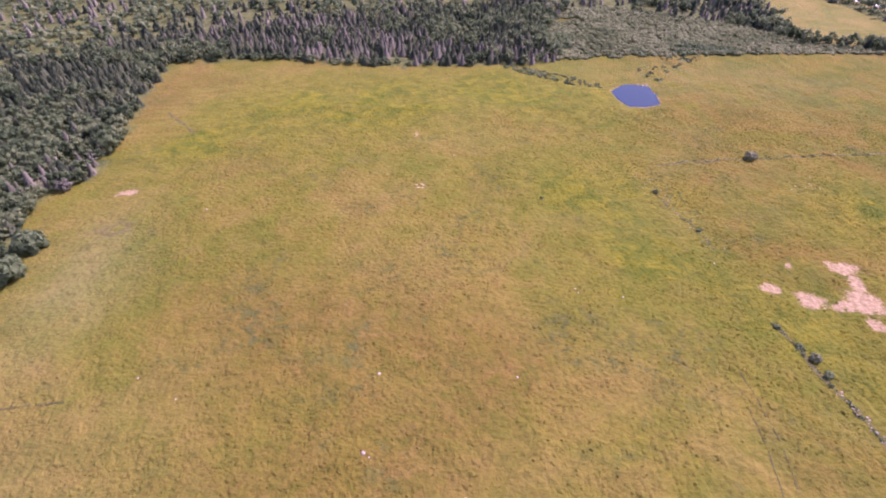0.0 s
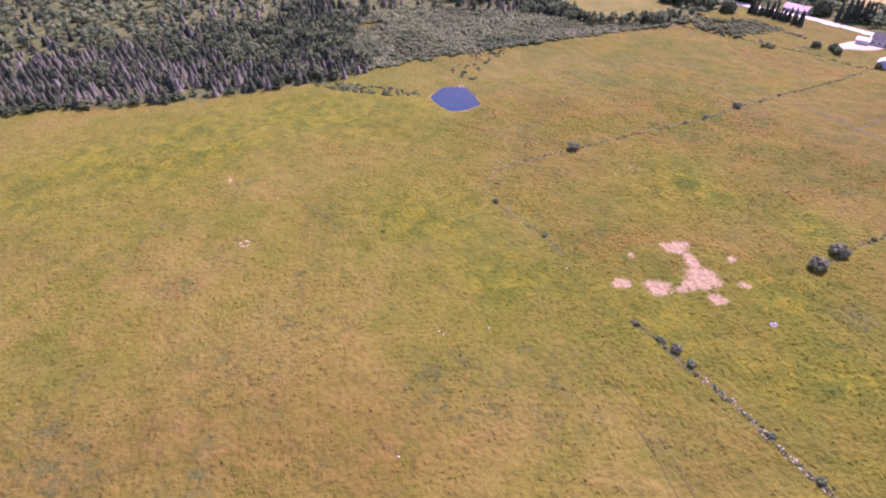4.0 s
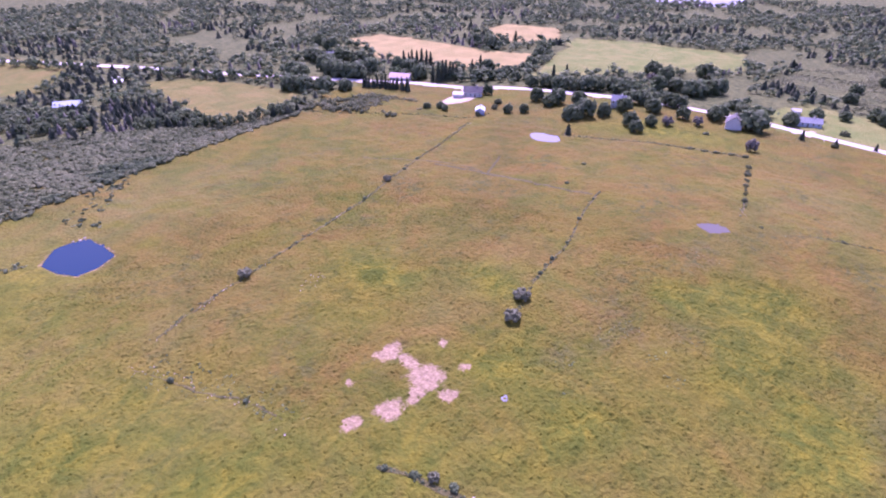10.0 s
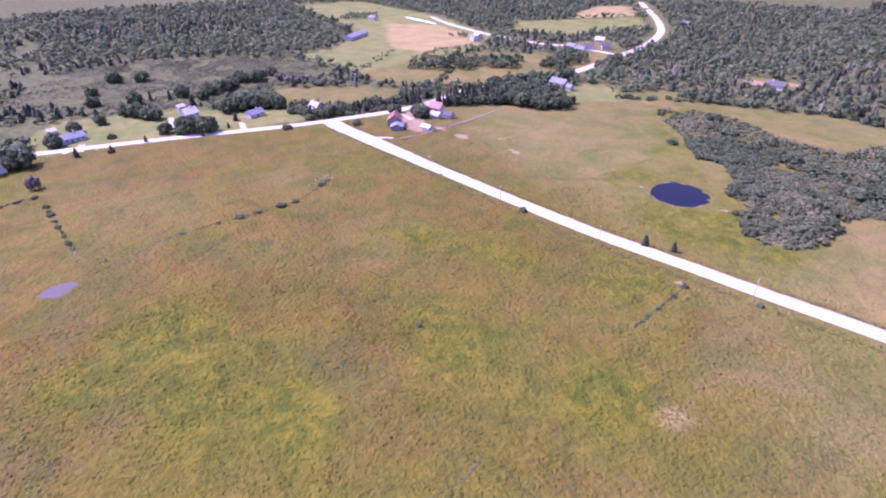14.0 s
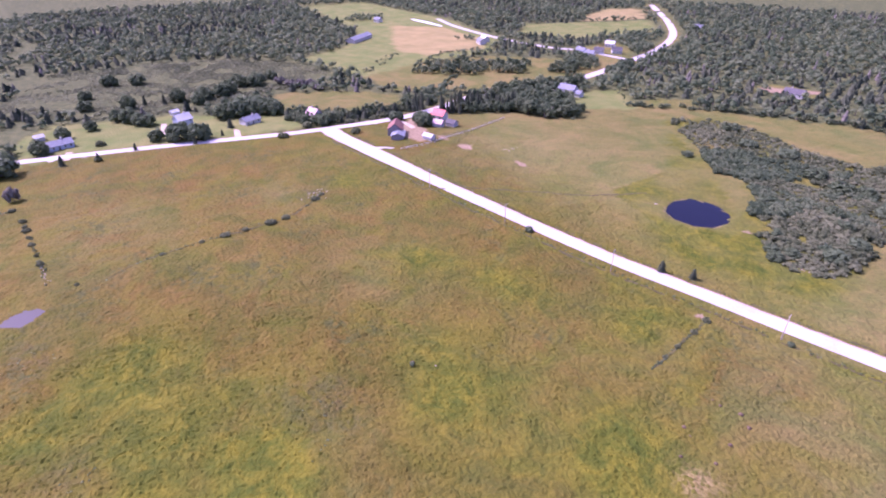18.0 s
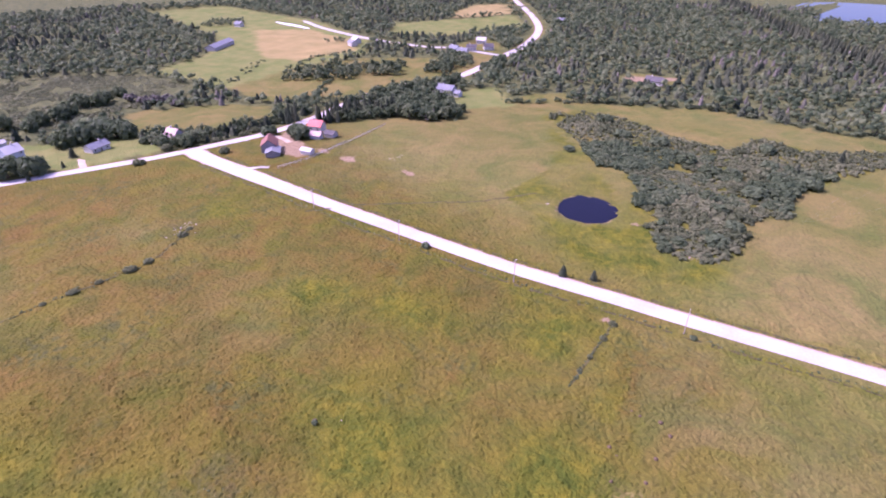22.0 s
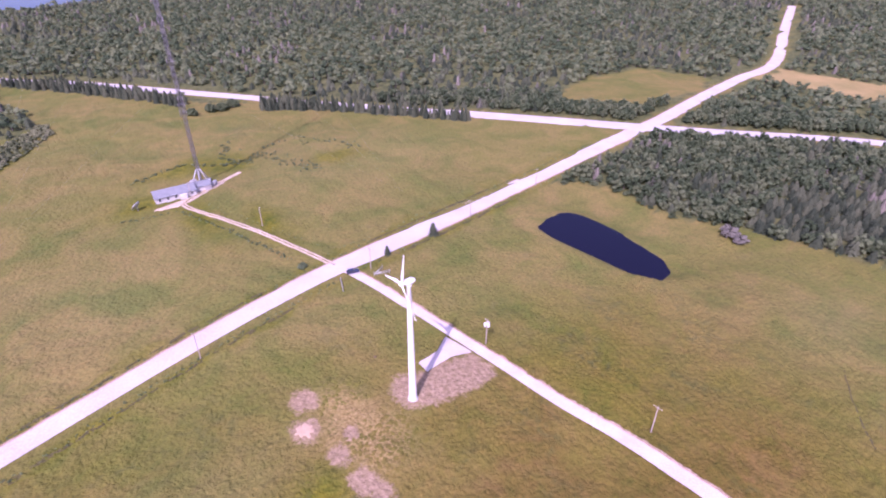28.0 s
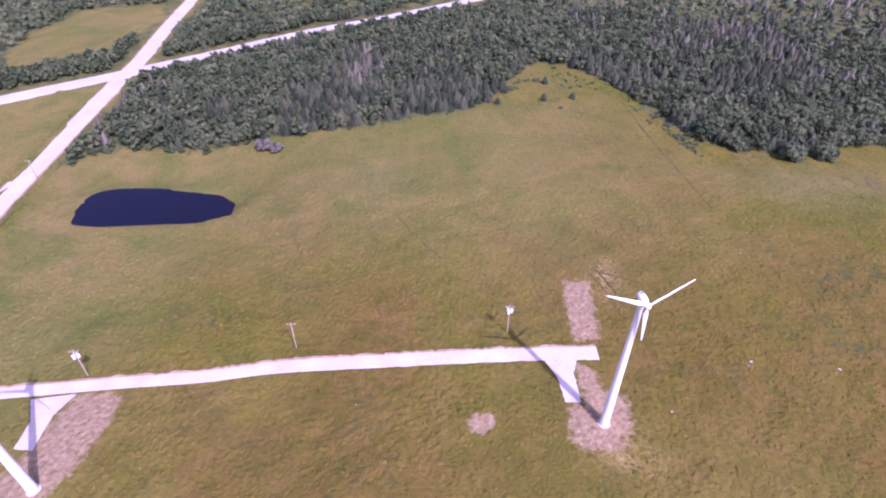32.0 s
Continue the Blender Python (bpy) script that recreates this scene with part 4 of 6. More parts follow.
rng = random.Random(23)
SILVER = mat("silver_grey_leaves", [(0.130, 0.145, 0.080), (0.210, 0.225, 0.135), (0.310, 0.320, 0.215)], 0.5, 2.0, 0.8, tint="tint", leaf=0.4)
DARKLEAF = mat("dark_leaves", [(0.074, 0.110, 0.056), (0.116, 0.156, 0.078), (0.168, 0.204, 0.106)], 0.5, 2.0, 0.75, tint="tint", leaf=0.4)
PURPLE = mat("purple_grey_twigs", [(0.11, 0.108, 0.085), (0.16, 0.152, 0.125), (0.22, 0.205, 0.18)], 0.5, 2.0, 0.85, tint="tint", leaf=0.2)
PROTO = {
    "broadleaf_tree": [("leafy broadleaf tree with a rounded uneven crown", LEAF, lambda: broadleaf(rng, 18, 34, 0.0, 0.6, 0.12)), ("dark green broadleaf tree with a dense crown", DARKLEAF, lambda: broadleaf(rng, 20, 34, 0.0, 0.66, 0.12))],
    "spruce_tree": [("dark conical spruce tree standing alone", SPRUCE, lambda: conifer(rng, 11, 8, 1.0, 0.18, 0.62))],
    "bush": [("low green bush in rough grass", DARKLEAF, lambda: broadleaf(rng, 10, 30, -0.05, 0.8, 0.2)), ("grey-green leafy bush in the meadow", SHRUB, lambda: broadleaf(rng, 10, 30, -0.05, 0.8, 0.2))],
    "willow_bush": [("silver-grey willow bush beside a field line", SILVER, lambda: broadleaf(rng, 13, 34, 0.02, 0.8, 0.2))],
    "bare_tree": [("grey half-dead tree with purple-grey twigs", PURPLE, lambda: broadleaf(rng, 12, 34, 0.05, 0.6))],
}
MADE = {}


def plant(kind, x, y, h, r, variant=0, sink=0.15):
    key = (kind, variant)
    turn = (x * 37 + y * 53) % 360
    m = pose(x, y, float(gz(x, y)) - sink, 0, 0, turn)
    if key in MADE:
        first, r0, h0 = MADE[key]
        return copy_thing(first, m @ Matrix.Diagonal((r / r0, r / r0, h / h0, 1)))
    label, material, crown = PROTO[kind][variant]
    t = plant_proto(kind, crown(), material, label, "tree" if "tree" in kind else "bush", limbs(5 if "tree" in kind else 3, 0.2, 0.6, 0.45) if kind != "spruce_tree" else [])
    t.matrix_basis = m @ Matrix.Diagonal((r, r, h, 1))
    tagged(t, group={"broadleaf_tree": "single broadleaf trees", "spruce_tree": "single spruces", "bush": "bushes along the field lines", "willow_bush": "willow bushes", "bare_tree": "half-dead trees"}[kind])
    MADE[key] = (t, r, h)
    return t


def plant_all(kind, spots, variant=0):
    for x, y, h, r in spots:
        plant(kind, x, y, h, r, variant)


plant_all("willow_bush", [(145.5, 99.5, 3.4, 2.9), (157, 102.5, 3.6, 3.1), (116.5, 187, 2.9, 2.7), (87.5, 86, 1.9, 1.5), (95.5, 41, 2.6, 2.1), (208.5, 201.5, 2.8, 2.3)])
plant_all("bush", [(83.5, 96.5, 1.1, 0.9), (72.5, 160.5, 1.2, 1), (79, 138, 1, 0.8), (32.5, 154.5, 0.8, 0.7), (187, 196, 0.975, 1.01), (174, 193.5, 0.675, 0.792), (224, 203.5, 1.05, 1.15),
                   (240, 208, 0.975, 1.15), (160, 192, 0.6, 0.648), (173, 104, 1.05, 0.864), (179, 105, 0.75, 0.72), (184, 105, 1.12, 0.936), (197, 105.5, 0.6, 0.576), (217.5, 109.5, 1.05, 0.936),
                   (249, 129, 0.9, 1.01), (278, 133, 0.975, 1.08), (204.5, -104, 2, 1.9), (160, -25, 0.9, 0.8), (110, -122.5, 1.2, 1.2),
                   (16, -168, 1.5, 1.9), (88, 81, 1, 1.2), (86, 90, 1, 1.1), (91.5, 60, 0.8, 1), (93.5, 49, 0.9, 1), (374, 97, 1.6, 2), (-172, 36, 1, 1.2), (-196, 14, 2.2, 2.4), (-209, 28, 1.6, 1.8)])
plant_all("bush", [(326, 66, 1.65, 1.66), (319, 65.2, 1.12, 1.22), (314, 64.2, 1.65, 1.8), (305, 63.2, 1.05, 1.08), (297, 62.2, 1.27, 1.44), (284, 60.6, 1.05, 0.936), (274, 59, 1.5, 1.37),
                   (258, 22, 0.825, 1.08), (260.5, 8, 0.975, 1.22), (261.8, -1, 1.4, 2.1), (263, -9, 1.2, 1.5), (264, -19, 2, 2.6), (265.5, -26, 1.5, 2.2),
                   (277, -43, 1.7, 2.3), (280, -47, 1.2, 1.7), (252, 49, 0.75, 0.936), (130, -111, 1.4, 1.5), (128.4, -103, 1.2, 1.3), (126.6, -93, 0.9, 1), (125.5, -86, 0.7, 0.9),
                   (338, 97, 1.42, 1.87), (339, 90, 1.2, 1.58), (339.5, 84, 1.65, 1.87), (340.5, 77, 1.35, 1.73), (341, 70, 1.65, 1.73), (370.5, -60, 3.2, 3.4), (353, -98, 3.4, 3.4), (375, -104, 3, 3.4),
                   (375, -121, 3.4, 3.2), (378, -129, 3.4, 3.4), (348, 226, 3.5, 2.6), (328, 227, 2.6, 2), (360, 230, 4, 3), (397, 33, 3, 2.2), (426, 30, 3.6, 3), (381, -79, 4, 3.4)], 1)
plant_all("spruce_tree", [(156.5, -123.5, 5, 2.2), (148, -129.5, 4.4, 1.9), (-38, -163.5, 6.2, 2.6), (-14, -159.5, 4.2, 1.7), (-129.5, 172, 4.2, 2), (-181, 29, 4, 2.5), (-184, 43, 3.4, 2.2), (-190, 11, 4.2, 2.5), (-193, 80, 4.6, 2.2),
                          (-176, 7, 3.6, 2.3), (-205, 32, 4.2, 2.4), (324, 162, 7, 2.8), (414, -41, 6, 2.8), (401, -33, 4, 1.5), (394, -16, 4, 1.5), (397, 33, 5, 1.8), (401, 50, 6, 2.4), (405, 14, 4.5, 1.6),
                          (413, 356, 14.8, 3.12), (416, 353, 13.2, 2.86), (418, 351, 15.7, 3.12), (421, 348, 14.8, 2.99), (424, 345, 16.5, 3.25), (427, 342, 14.8, 3.12), (429, 339, 13.2, 2.86), (386, 305, 13.2, 3.12), (389, 302, 16.5, 3.38), (392, 300, 17.3, 3.38),
                          (395, 299, 16.5, 3.25), (398, 297, 15.7, 3.25), (401, 296, 14.8, 3.12), (404, 295, 13.2, 2.99), (411, 293, 9.9, 2.6), (432, 298, 11.5, 2.86), (445, 298, 13.2, 2.99), (570, 333, 13.2, 3.64), (462, 226, 11.5, 2.86), (448, 231, 13.2, 2.99),
                          (120, -332, 8, 2.6), (98, -362, 9, 2.8), (131, -294, 7, 2.3), (503, -17, 8, 2.4), (511, -5, 8, 2.4)])
plant_all("bare_tree", [(-133, 166, 4.5, 2.6), (-136, -93.5, 4.6, 4.2), (-134, -88, 4.0, 3.6), (357, 70, 7.5, 3.4), (379, 121, 6.5, 3.8), (391, 106, 6.0, 3.4), (499, -125, 6, 5), (502, -118, 6.5, 5), (508, -112, 6, 5), (520, -107, 6, 5), (484, -126, 5, 4.5), (496, 167, 6, 4.5)])
plant_all("broadleaf_tree", [(366, 170, 12.63, 7.78), (354, 174, 10.33, 6.14), (374, 160, 9.68, 4.74), (401, -20, 11.4, 7.3), (407, -10, 12, 7.3), (347, -140, 9, 7), (365, -131, 6, 5), (403, 77, 13.2, 9.8), (385, 198, 10.91, 6.14), (-124, 131, 7, 5), (-123, 118, 7.5, 5),
                             (402, 353, 12.6, 5.94), (403, 344, 10.9, 6.59), (388, 320, 12.6, 6.59), (383, 369, 12.6, 7.88), (362, 365, 13.3, 9.18), (358, 376, 14, 9.18), (359, 389, 14, 9.18), (371, 406, 14, 9.94), (327, 343, 9.1, 5.94), (317, 355, 11.2, 7.56), (310, 368, 11.9, 7.56), (305, 379, 12.6, 8.1),
                             (420, 150, 10.33, 6.61), (443, 169, 11.48, 7.63), (433, 198, 11.48, 7.63), (423, 214, 11.48, 7.63), (484, 115, 12.6, 7.88), (468, 127, 12.6, 9.18), (439, -52, 11.4, 7.3), (447, -59, 12, 7.9), (438, -63, 12, 7.3), (428, -74, 10.8, 6.7), (434, -70, 12, 7.3),
                             (412, -392, 9, 6), (408, -382, 8, 5), (416, -404, 8, 5.5), (404, -366, 8, 5), (143, -290, 6, 5.5), (120, -280, 5.5, 5), (136, -248, 5.5, 6), (129, -187, 4.5, 5), (129, -205, 4.2, 4.6), (201, -286, 5, 6), (224, -285, 4.5, 6), (153, -318, 5.5, 5), (535, 341, 14, 9.18), (538, 362, 12.6, 7.88)], 1)
plant_all("broadleaf_tree", [(363, 139, 9.68, 5.21), (353, 132, 8.36, 4.74), (371, 129, 7.69, 4.28), (382, 212, 10.33, 5.67), (399, 117, 8.94, 4.74), (411, 101, 9.68, 5.67), (392, 153, 10.33, 5.67), (403, 137, 10.33, 6.61), (427, 134, 10.33, 5.67), (415, 158, 10.33, 6.61), (392, 185, 10.33, 6.61), (418, 143, 10.33, 5.67),
                             (376, 200, 8.94, 5.67), (440, -42, 10.1, 6.7), (441, -47, 10.8, 6.7), (453, -69, 10.8, 7.3), (406, -76, 4.5, 3.5), (322, 263, 4.5, 3), (326, 255, 5, 3.4), (324, 250, 4, 2.8), (377, 249, 8.36, 4.28), (345, 214, 6.43, 3.81), (352, 206, 6.43, 3.81),
                             (379, -89, 7.2, 4.5), (430, 60, 9.36, 6.1), (420, 99, 8.94, 5.67), (425, 127, 10.33, 6.61), (447, 94, 7.69, 5.67), (439, 190, 10.33, 6.61), (448, 183, 10.33, 6.61), (427, 206, 10.33, 6.61), (424, 225, 10.33, 6.61), (418, 234, 9.68, 5.67), (479, 120, 12.6, 7.88), (474, 142, 10.9, 7.88),
                             (467, 153, 12.6, 7.88), (503, 158, 12.6, 7.88), (515, 172, 12.6, 7.88), (534, 135, 12.6, 7.88), (457, 48, 8.04, 5.5), (478, 15, 9.36, 6.1), (471, 10, 10.1, 6.1), (460, 5, 8.76, 6.1), (456, 0, 8.04, 5.5), (415, 1, 8.04, 4.9), (465, 32, 6.72, 4.9), (357, 379, 10.9, 7.24),
                             (339, 413, 12.6, 9.18), (334, 399, 12.6, 9.18), (404, 421, 12.6, 9.18), (406, 402, 12.6, 9.18), (386, 432, 12.6, 9.18), (391, 446, 12.6, 9.18), (447, 497, 12.6, 9.18), (433, 464, 14, 10.6), (445, 269, 7.84, 6.59), (430, 255, 7.69, 4.74), (456, 261, 9.38, 5.94), (484, 270, 9.38, 5.94),
                             (522, 281, 10.9, 6.59), (539, 285, 12.6, 7.88), (436, 271, 7.84, 6.59), (420, 275, 9.38, 7.88), (411, 280, 9.38, 6.59), (446, 291, 10.9, 7.24), (503, -45, 10.8, 7.3), (506, -58, 10.8, 7.3), (513, -65, 10.8, 7.3), (530, -77, 10.8, 7.9), (524, -88, 10.8, 7), (530, -93, 9.6, 6.5),
                             (543, -107, 8, 6), (508, 6, 10.8, 6.1), (507, -27, 10.8, 6.1), (492, -38, 9.36, 6.1), (595, 10, 10.8, 7.3), (587, -10, 9.36, 7.3), (521, 32, 8.04, 5.5), (554, 30, 8.04, 5.5), (149, -227, 5, 5), (140, -217, 4.6, 4.4), (153, -267, 5, 5.5), (162, -262, 5.5, 6),
                             (177, -268, 5.5, 6), (248, -305, 5.5, 6), (141, -168, 3.2, 3.6), (139, -176, 3.4, 3.6), (145, -173, 3, 3.4), (232, -241, 2.6, 4), (131, -254, 5, 5), (-18, -383, 6, 4.5), (-25, -382, 6, 4.5), (-33, -385, 6.5, 5), (-6, -381, 5.5, 4)])


# ---- farms and houses ----
WHITE_BOARD = mat("white_clapboard", [(0.44, 0.43, 0.42), (0.60, 0.59, 0.58)], 0.4, 6.0, 0.75)
GREY_BOARD = mat("weathered_grey_boards", [(0.34, 0.32, 0.33), (0.50, 0.48, 0.49)], 0.4, 5.0, 0.85)
BLUE_BOARD = mat("pale_blue_siding", [(0.36, 0.42, 0.52), (0.48, 0.54, 0.62)], 0.4, 6.0, 0.7)
RED_ROOF = mat("red_roof", [(0.55, 0.10, 0.09), (0.68, 0.16, 0.14)], 0.5, 4.0, 0.6)
RUST_ROOF = mat("rusty_roof_sheets", [(0.16, 0.070, 0.055), (0.27, 0.13, 0.10)], 0.5, 4.0, 0.7)
DARK_ROOF = mat("dark_shingle_roof", [(0.07, 0.065, 0.07), (0.14, 0.13, 0.135)], 0.5, 5.0, 0.9)
GREY_ROOF = mat("grey_shingle_roof", [(0.15, 0.16, 0.185), (0.24, 0.25, 0.28)], 0.5, 5.0, 0.85)
PINK_ROOF = mat("faded_pink_roof", [(0.55, 0.36, 0.36), (0.66, 0.47, 0.46)], 0.5, 5.0, 0.8)
GLASS = mat("window_glass", [(0.02, 0.025, 0.035), (0.04, 0.05, 0.06)], 0.5, 2.0, 0.08, spec=0.6)
DOOR_PAINT = mat("dark_door_paint", [(0.10, 0.08, 0.07), (0.16, 0.13, 0.11)], 0.5, 4.0, 0.6)


def gable(w, d, h, rise):
    """Walls of a house with gable ends along x."""
    bm = bmesh.new()
    v = [bm.verts.new(p) for p in ((-w / 2, -d / 2, -0.8), (w / 2, -d / 2, -0.8), (w / 2, d / 2, -0.8), (-w / 2, d / 2, -0.8),
                                   (-w / 2, -d / 2, h), (w / 2, -d / 2, h), (w / 2, d / 2, h), (-w / 2, d / 2, h), (-w / 2, 0, h + rise), (w / 2, 0, h + rise))]
    for f in ((3, 2, 1, 0), (0, 1, 5, 4), (2, 3, 7, 6), (1, 2, 6, 9, 5), (3, 0, 4, 8, 7), (4, 5, 9, 8), (6, 7, 8, 9)):
        bm.faces.new([v[i] for i in f])
    return bm


def roof_slope(w, d, h, rise, side, over=0.45, thick=0.18):
    a = math.atan2(rise, d / 2)
    length = math.hypot(d / 2, rise) + over
    bm = box(-w / 2 - over, w / 2 + over, 0, length, 0.02, thick + 0.02)
    bm.transform(Matrix.Translation((0, 0, h + rise)) @ Matrix.Rotation(0 if side > 0 else math.pi, 4, "Z") @ Matrix.Rotation(-a, 4, "X"))
    return bm


def house(x, y, turn, w, d, h, rise, walls, roof, label, kind="house", windows=True, chimney=True, group=""):
    t = thing(kind, x, y, label, kind.replace("_", " "), turn, group)
    part("wall", gable(w, d, h, rise), walls, t)
    for s in (1, -1):
        part("roof", roof_slope(w, d, h, rise, s), roof, t)
    if windows:
        n = max(2, int(w / 3))
        for s in (-1, 1):
            for k in range(n):
                cx = -w / 2 + w * (k + 0.5) / n
                if s < 0 and k == n // 2:
                    door = part("door", box(cx - 0.5, cx + 0.5, -d / 2 - 0.08, -d / 2 + 0.05, 0.0, 2.05), DOOR_PAINT, t)
                    part("handle", box(cx + 0.3, cx + 0.38, -d / 2 - 0.14, -d / 2 - 0.08, 1.0, 1.08), STEEL, door)
                    continue
                z = 1.0
                while z + 1.3 < h + 0.2:
                    win = part("window", box(cx - 0.55, cx + 0.55, s * d / 2 - 0.07, s * d / 2 + 0.07, z, z + 1.3), WHITE_BOARD, t)
                    part("pane", box(cx - 0.45, cx + 0.45, s * d / 2 - 0.09, s * d / 2 + 0.09, z + 0.1, z + 1.2), GLASS, win)
                    z += 2.7
    if chimney:
        part("chimney", box(w * 0.2 - 0.4, w * 0.2 + 0.4, -0.4, 0.4, h + rise * 0.6, h + rise + 1.0), CONCRETE, t)
    return t


DARK_BOARD = mat("dark_weathered_boards", [(0.17, 0.165, 0.18), (0.28, 0.27, 0.29)], 0.4, 5.0, 0.85)
house(339, -117, -35, 10, 8, 4.6, 3.2, DARK_BOARD, RUST_ROOF, "tall grey barn with a rusty red roof", "barn", False, False)
house(331.5, -114.5, -35, 9, 7, 2.2, 1.4, DARK_BOARD, GREY_ROOF, "low grey lean-to shed against the barn", "shed", False, False)
house(320, -128, 20, 6, 4.2, 2.2, 1.0, WHITE_BOARD, WHITE_BOARD, "white farm shed with a pale roof", "shed", False, False)
house(356, -158, 25, 8.5, 6.5, 3.4, 2.8, WHITE_BOARD, RED_ROOF, "white farmhouse with a bright red roof", "house")
house(339, -156, 20, 6, 5, 2.4, 1.4, GREY_BOARD, DARK_ROOF, "small dark-roofed shed beside the paddock", "shed", False, False)
house(340, -147, 30, 6, 5, 2.6, 1.6, GREY_BOARD, PINK_ROOF, "small pink-roofed shed beside the farmhouse", "shed", False, False)
house(395, -89, 15, 8, 7, 4.5, 3.2, WHITE_BOARD, PINK_ROOF, "white house with a faded pink roof at the road fork", "house")
house(416, -54, -70, 11, 7, 2.8, 2.0, WHITE_BOARD, GREY_ROOF, "low white bungalow with a grey roof", "house")
house(438, -18, -70, 9, 8, 5.4, 3.0, BLUE_BOARD, WHITE_BOARD, "two-storey pale blue house behind two trees", "house")
house(470, -18, -70, 5, 4, 2.4, 1.2, WHITE_BOARD, WHITE_BOARD, "small white garden shed behind the house", "shed", False, False)
house(436, 51, -75, 15, 8, 2.8, 2.0, BLUE_BOARD, GREY_ROOF, "long low grey-roofed bungalow", "house")
house(462, 60, -75, 5, 4, 2.4, 1.2, WHITE_BOARD, WHITE_BOARD, "small white shed on a green lawn", "shed", False, False)
house(400, 87, 10, 8, 9, 4.6, 3.6, WHITE_BOARD, DARK_ROOF, "white gabled house with a dark roof", "house")
house(400, 160, -75, 9, 8, 5.2, 3.0, BLUE_BOARD, GREY_ROOF, "pale house half hidden by trees", "house")
house(368, 256, -60, 13, 9, 3.4, 3.0, WHITE_BOARD, DARK_ROOF, "house with a dark purple-black roof beside the road", "house")
house(358, 262, -60, 7, 6, 2.6, 1.2, WHITE_BOARD, WHITE_BOARD, "white garage with a pale roof", "garage", False, False)
house(333, 228, 30, 7, 5.5, 2.4, 1.7, BLUE_BOARD, BLUE_BOARD, "small blue and white house at the field edge", "house")
house(376, 330, -70, 16, 8, 3.0, 2.4, WHITE_BOARD, PINK_ROOF, "long house with a pinkish red roof", "house")
house(405, 436, -60, 9, 7, 3.4, 2.6, WHITE_BOARD, GREY_ROOF, "white house among far trees", "house")
house(116, 512, -25, 17, 8, 3.2, 2.2, WHITE_BOARD, WHITE_BOARD, "long white barn with a pale metal roof", "barn", False, False)
house(101, 533, -20, 8, 5, 2.4, 1.2, WHITE_BOARD, RED_ROOF, "small red-roofed outbuilding beside the barn", "shed", False, False)
house(187, 471, -40, 16, 9, 3.0, 2.4, BLUE_BOARD, BLUE_BOARD, "building with a pale blue metal roof", "barn", False, False)
house(171, 664, -30, 12, 8, 3.4, 2.6, WHITE_BOARD, PINK_ROOF, "far white house with a pink roof", "house")
house(275, -428, 10, 14, 9, 3.2, 2.6, WHITE_BOARD, DARK_ROOF, "bungalow in a clearing of the wood", "house")
farmhouse = house(367, -280, 15, 13, 8, 4.4, 2.8, WHITE_BOARD, GREY_ROOF, "large white farmhouse with wings beside a lawn", "house")
for wx, wy, ww, wd in ((-9.0, 1.2, 7, 6), (8.6, -1.5, 6, 6)):
    part("wing", gable(ww, wd, 2.8, 1.8), WHITE_BOARD, farmhouse).matrix_basis = pose(wx, wy, 0)
    for side in (1, -1):
        part("wing_roof", roof_slope(ww, wd, 2.8, 1.8, side), GREY_ROOF, farmhouse).matrix_basis = pose(wx, wy, 0)
for hx, hy, ht, lab, wl, rf in ((466, -404, 20, "white village house beside the road", WHITE_BOARD, GREY_ROOF), (472, -423, 40, "white village house with a dark roof", WHITE_BOARD, DARK_ROOF),
                                (482, -408, 10, "pale blue village house beside the road", BLUE_BOARD, GREY_ROOF), (493, -462, 30, "white house on the village edge", WHITE_BOARD, WHITE_BOARD),
                                (462, -438, 50, "dark-roofed village house near the bend", WHITE_BOARD, DARK_ROOF), (579, -353, -10, "white farmhouse on the far slope", WHITE_BOARD, GREY_ROOF),
                                (590, -366, -10, "white outbuilding on the far slope", WHITE_BOARD, WHITE_BOARD), (783, -330, 20, "far white house among trees", WHITE_BOARD, GREY_ROOF),
                                (513, -641, 30, "far white house by the bend", WHITE_BOARD, GREY_ROOF)):
    house(hx, hy, ht, 9.5, 7, 3.6, 2.6, wl, rf, lab)
house(672, -250, -55, 40, 11, 3.6, 2.4, GREY_BOARD, GREY_ROOF, "long grey-roofed barn on the far slope", "barn", False, False)


# ---- radio station ----
SAGE_ROOF = mat("grey_green_roof", [(0.14, 0.155, 0.17), (0.21, 0.225, 0.24)], 0.5, 5.0, 0.8)
station = house(36.0, -259, -3, 17, 8, 2.7, 1.9, WHITE_BOARD, SAGE_ROOF, "long low white radio building with a grey-green roof", "radio_building", True, False)
part("porch", box(-4.5, -1.5, 4.3, 5.8, 0, 2.4, 0.05), WHITE_BOARD, station)
part("annex", gable(7, 6, 2.4, 1.0), WHITE_BOARD, station).matrix_basis = pose(-12.2, -2.0, 0)
part("annex_roof", roof_slope(7, 6, 2.4, 1.0, 1), SAGE_ROOF, station).matrix_basis = pose(-12.2, -2.0, 0)
part("annex_roof", roof_slope(7, 6, 2.4, 1.0, -1), SAGE_ROOF, station).matrix_basis = pose(-12.2, -2.0, 0)


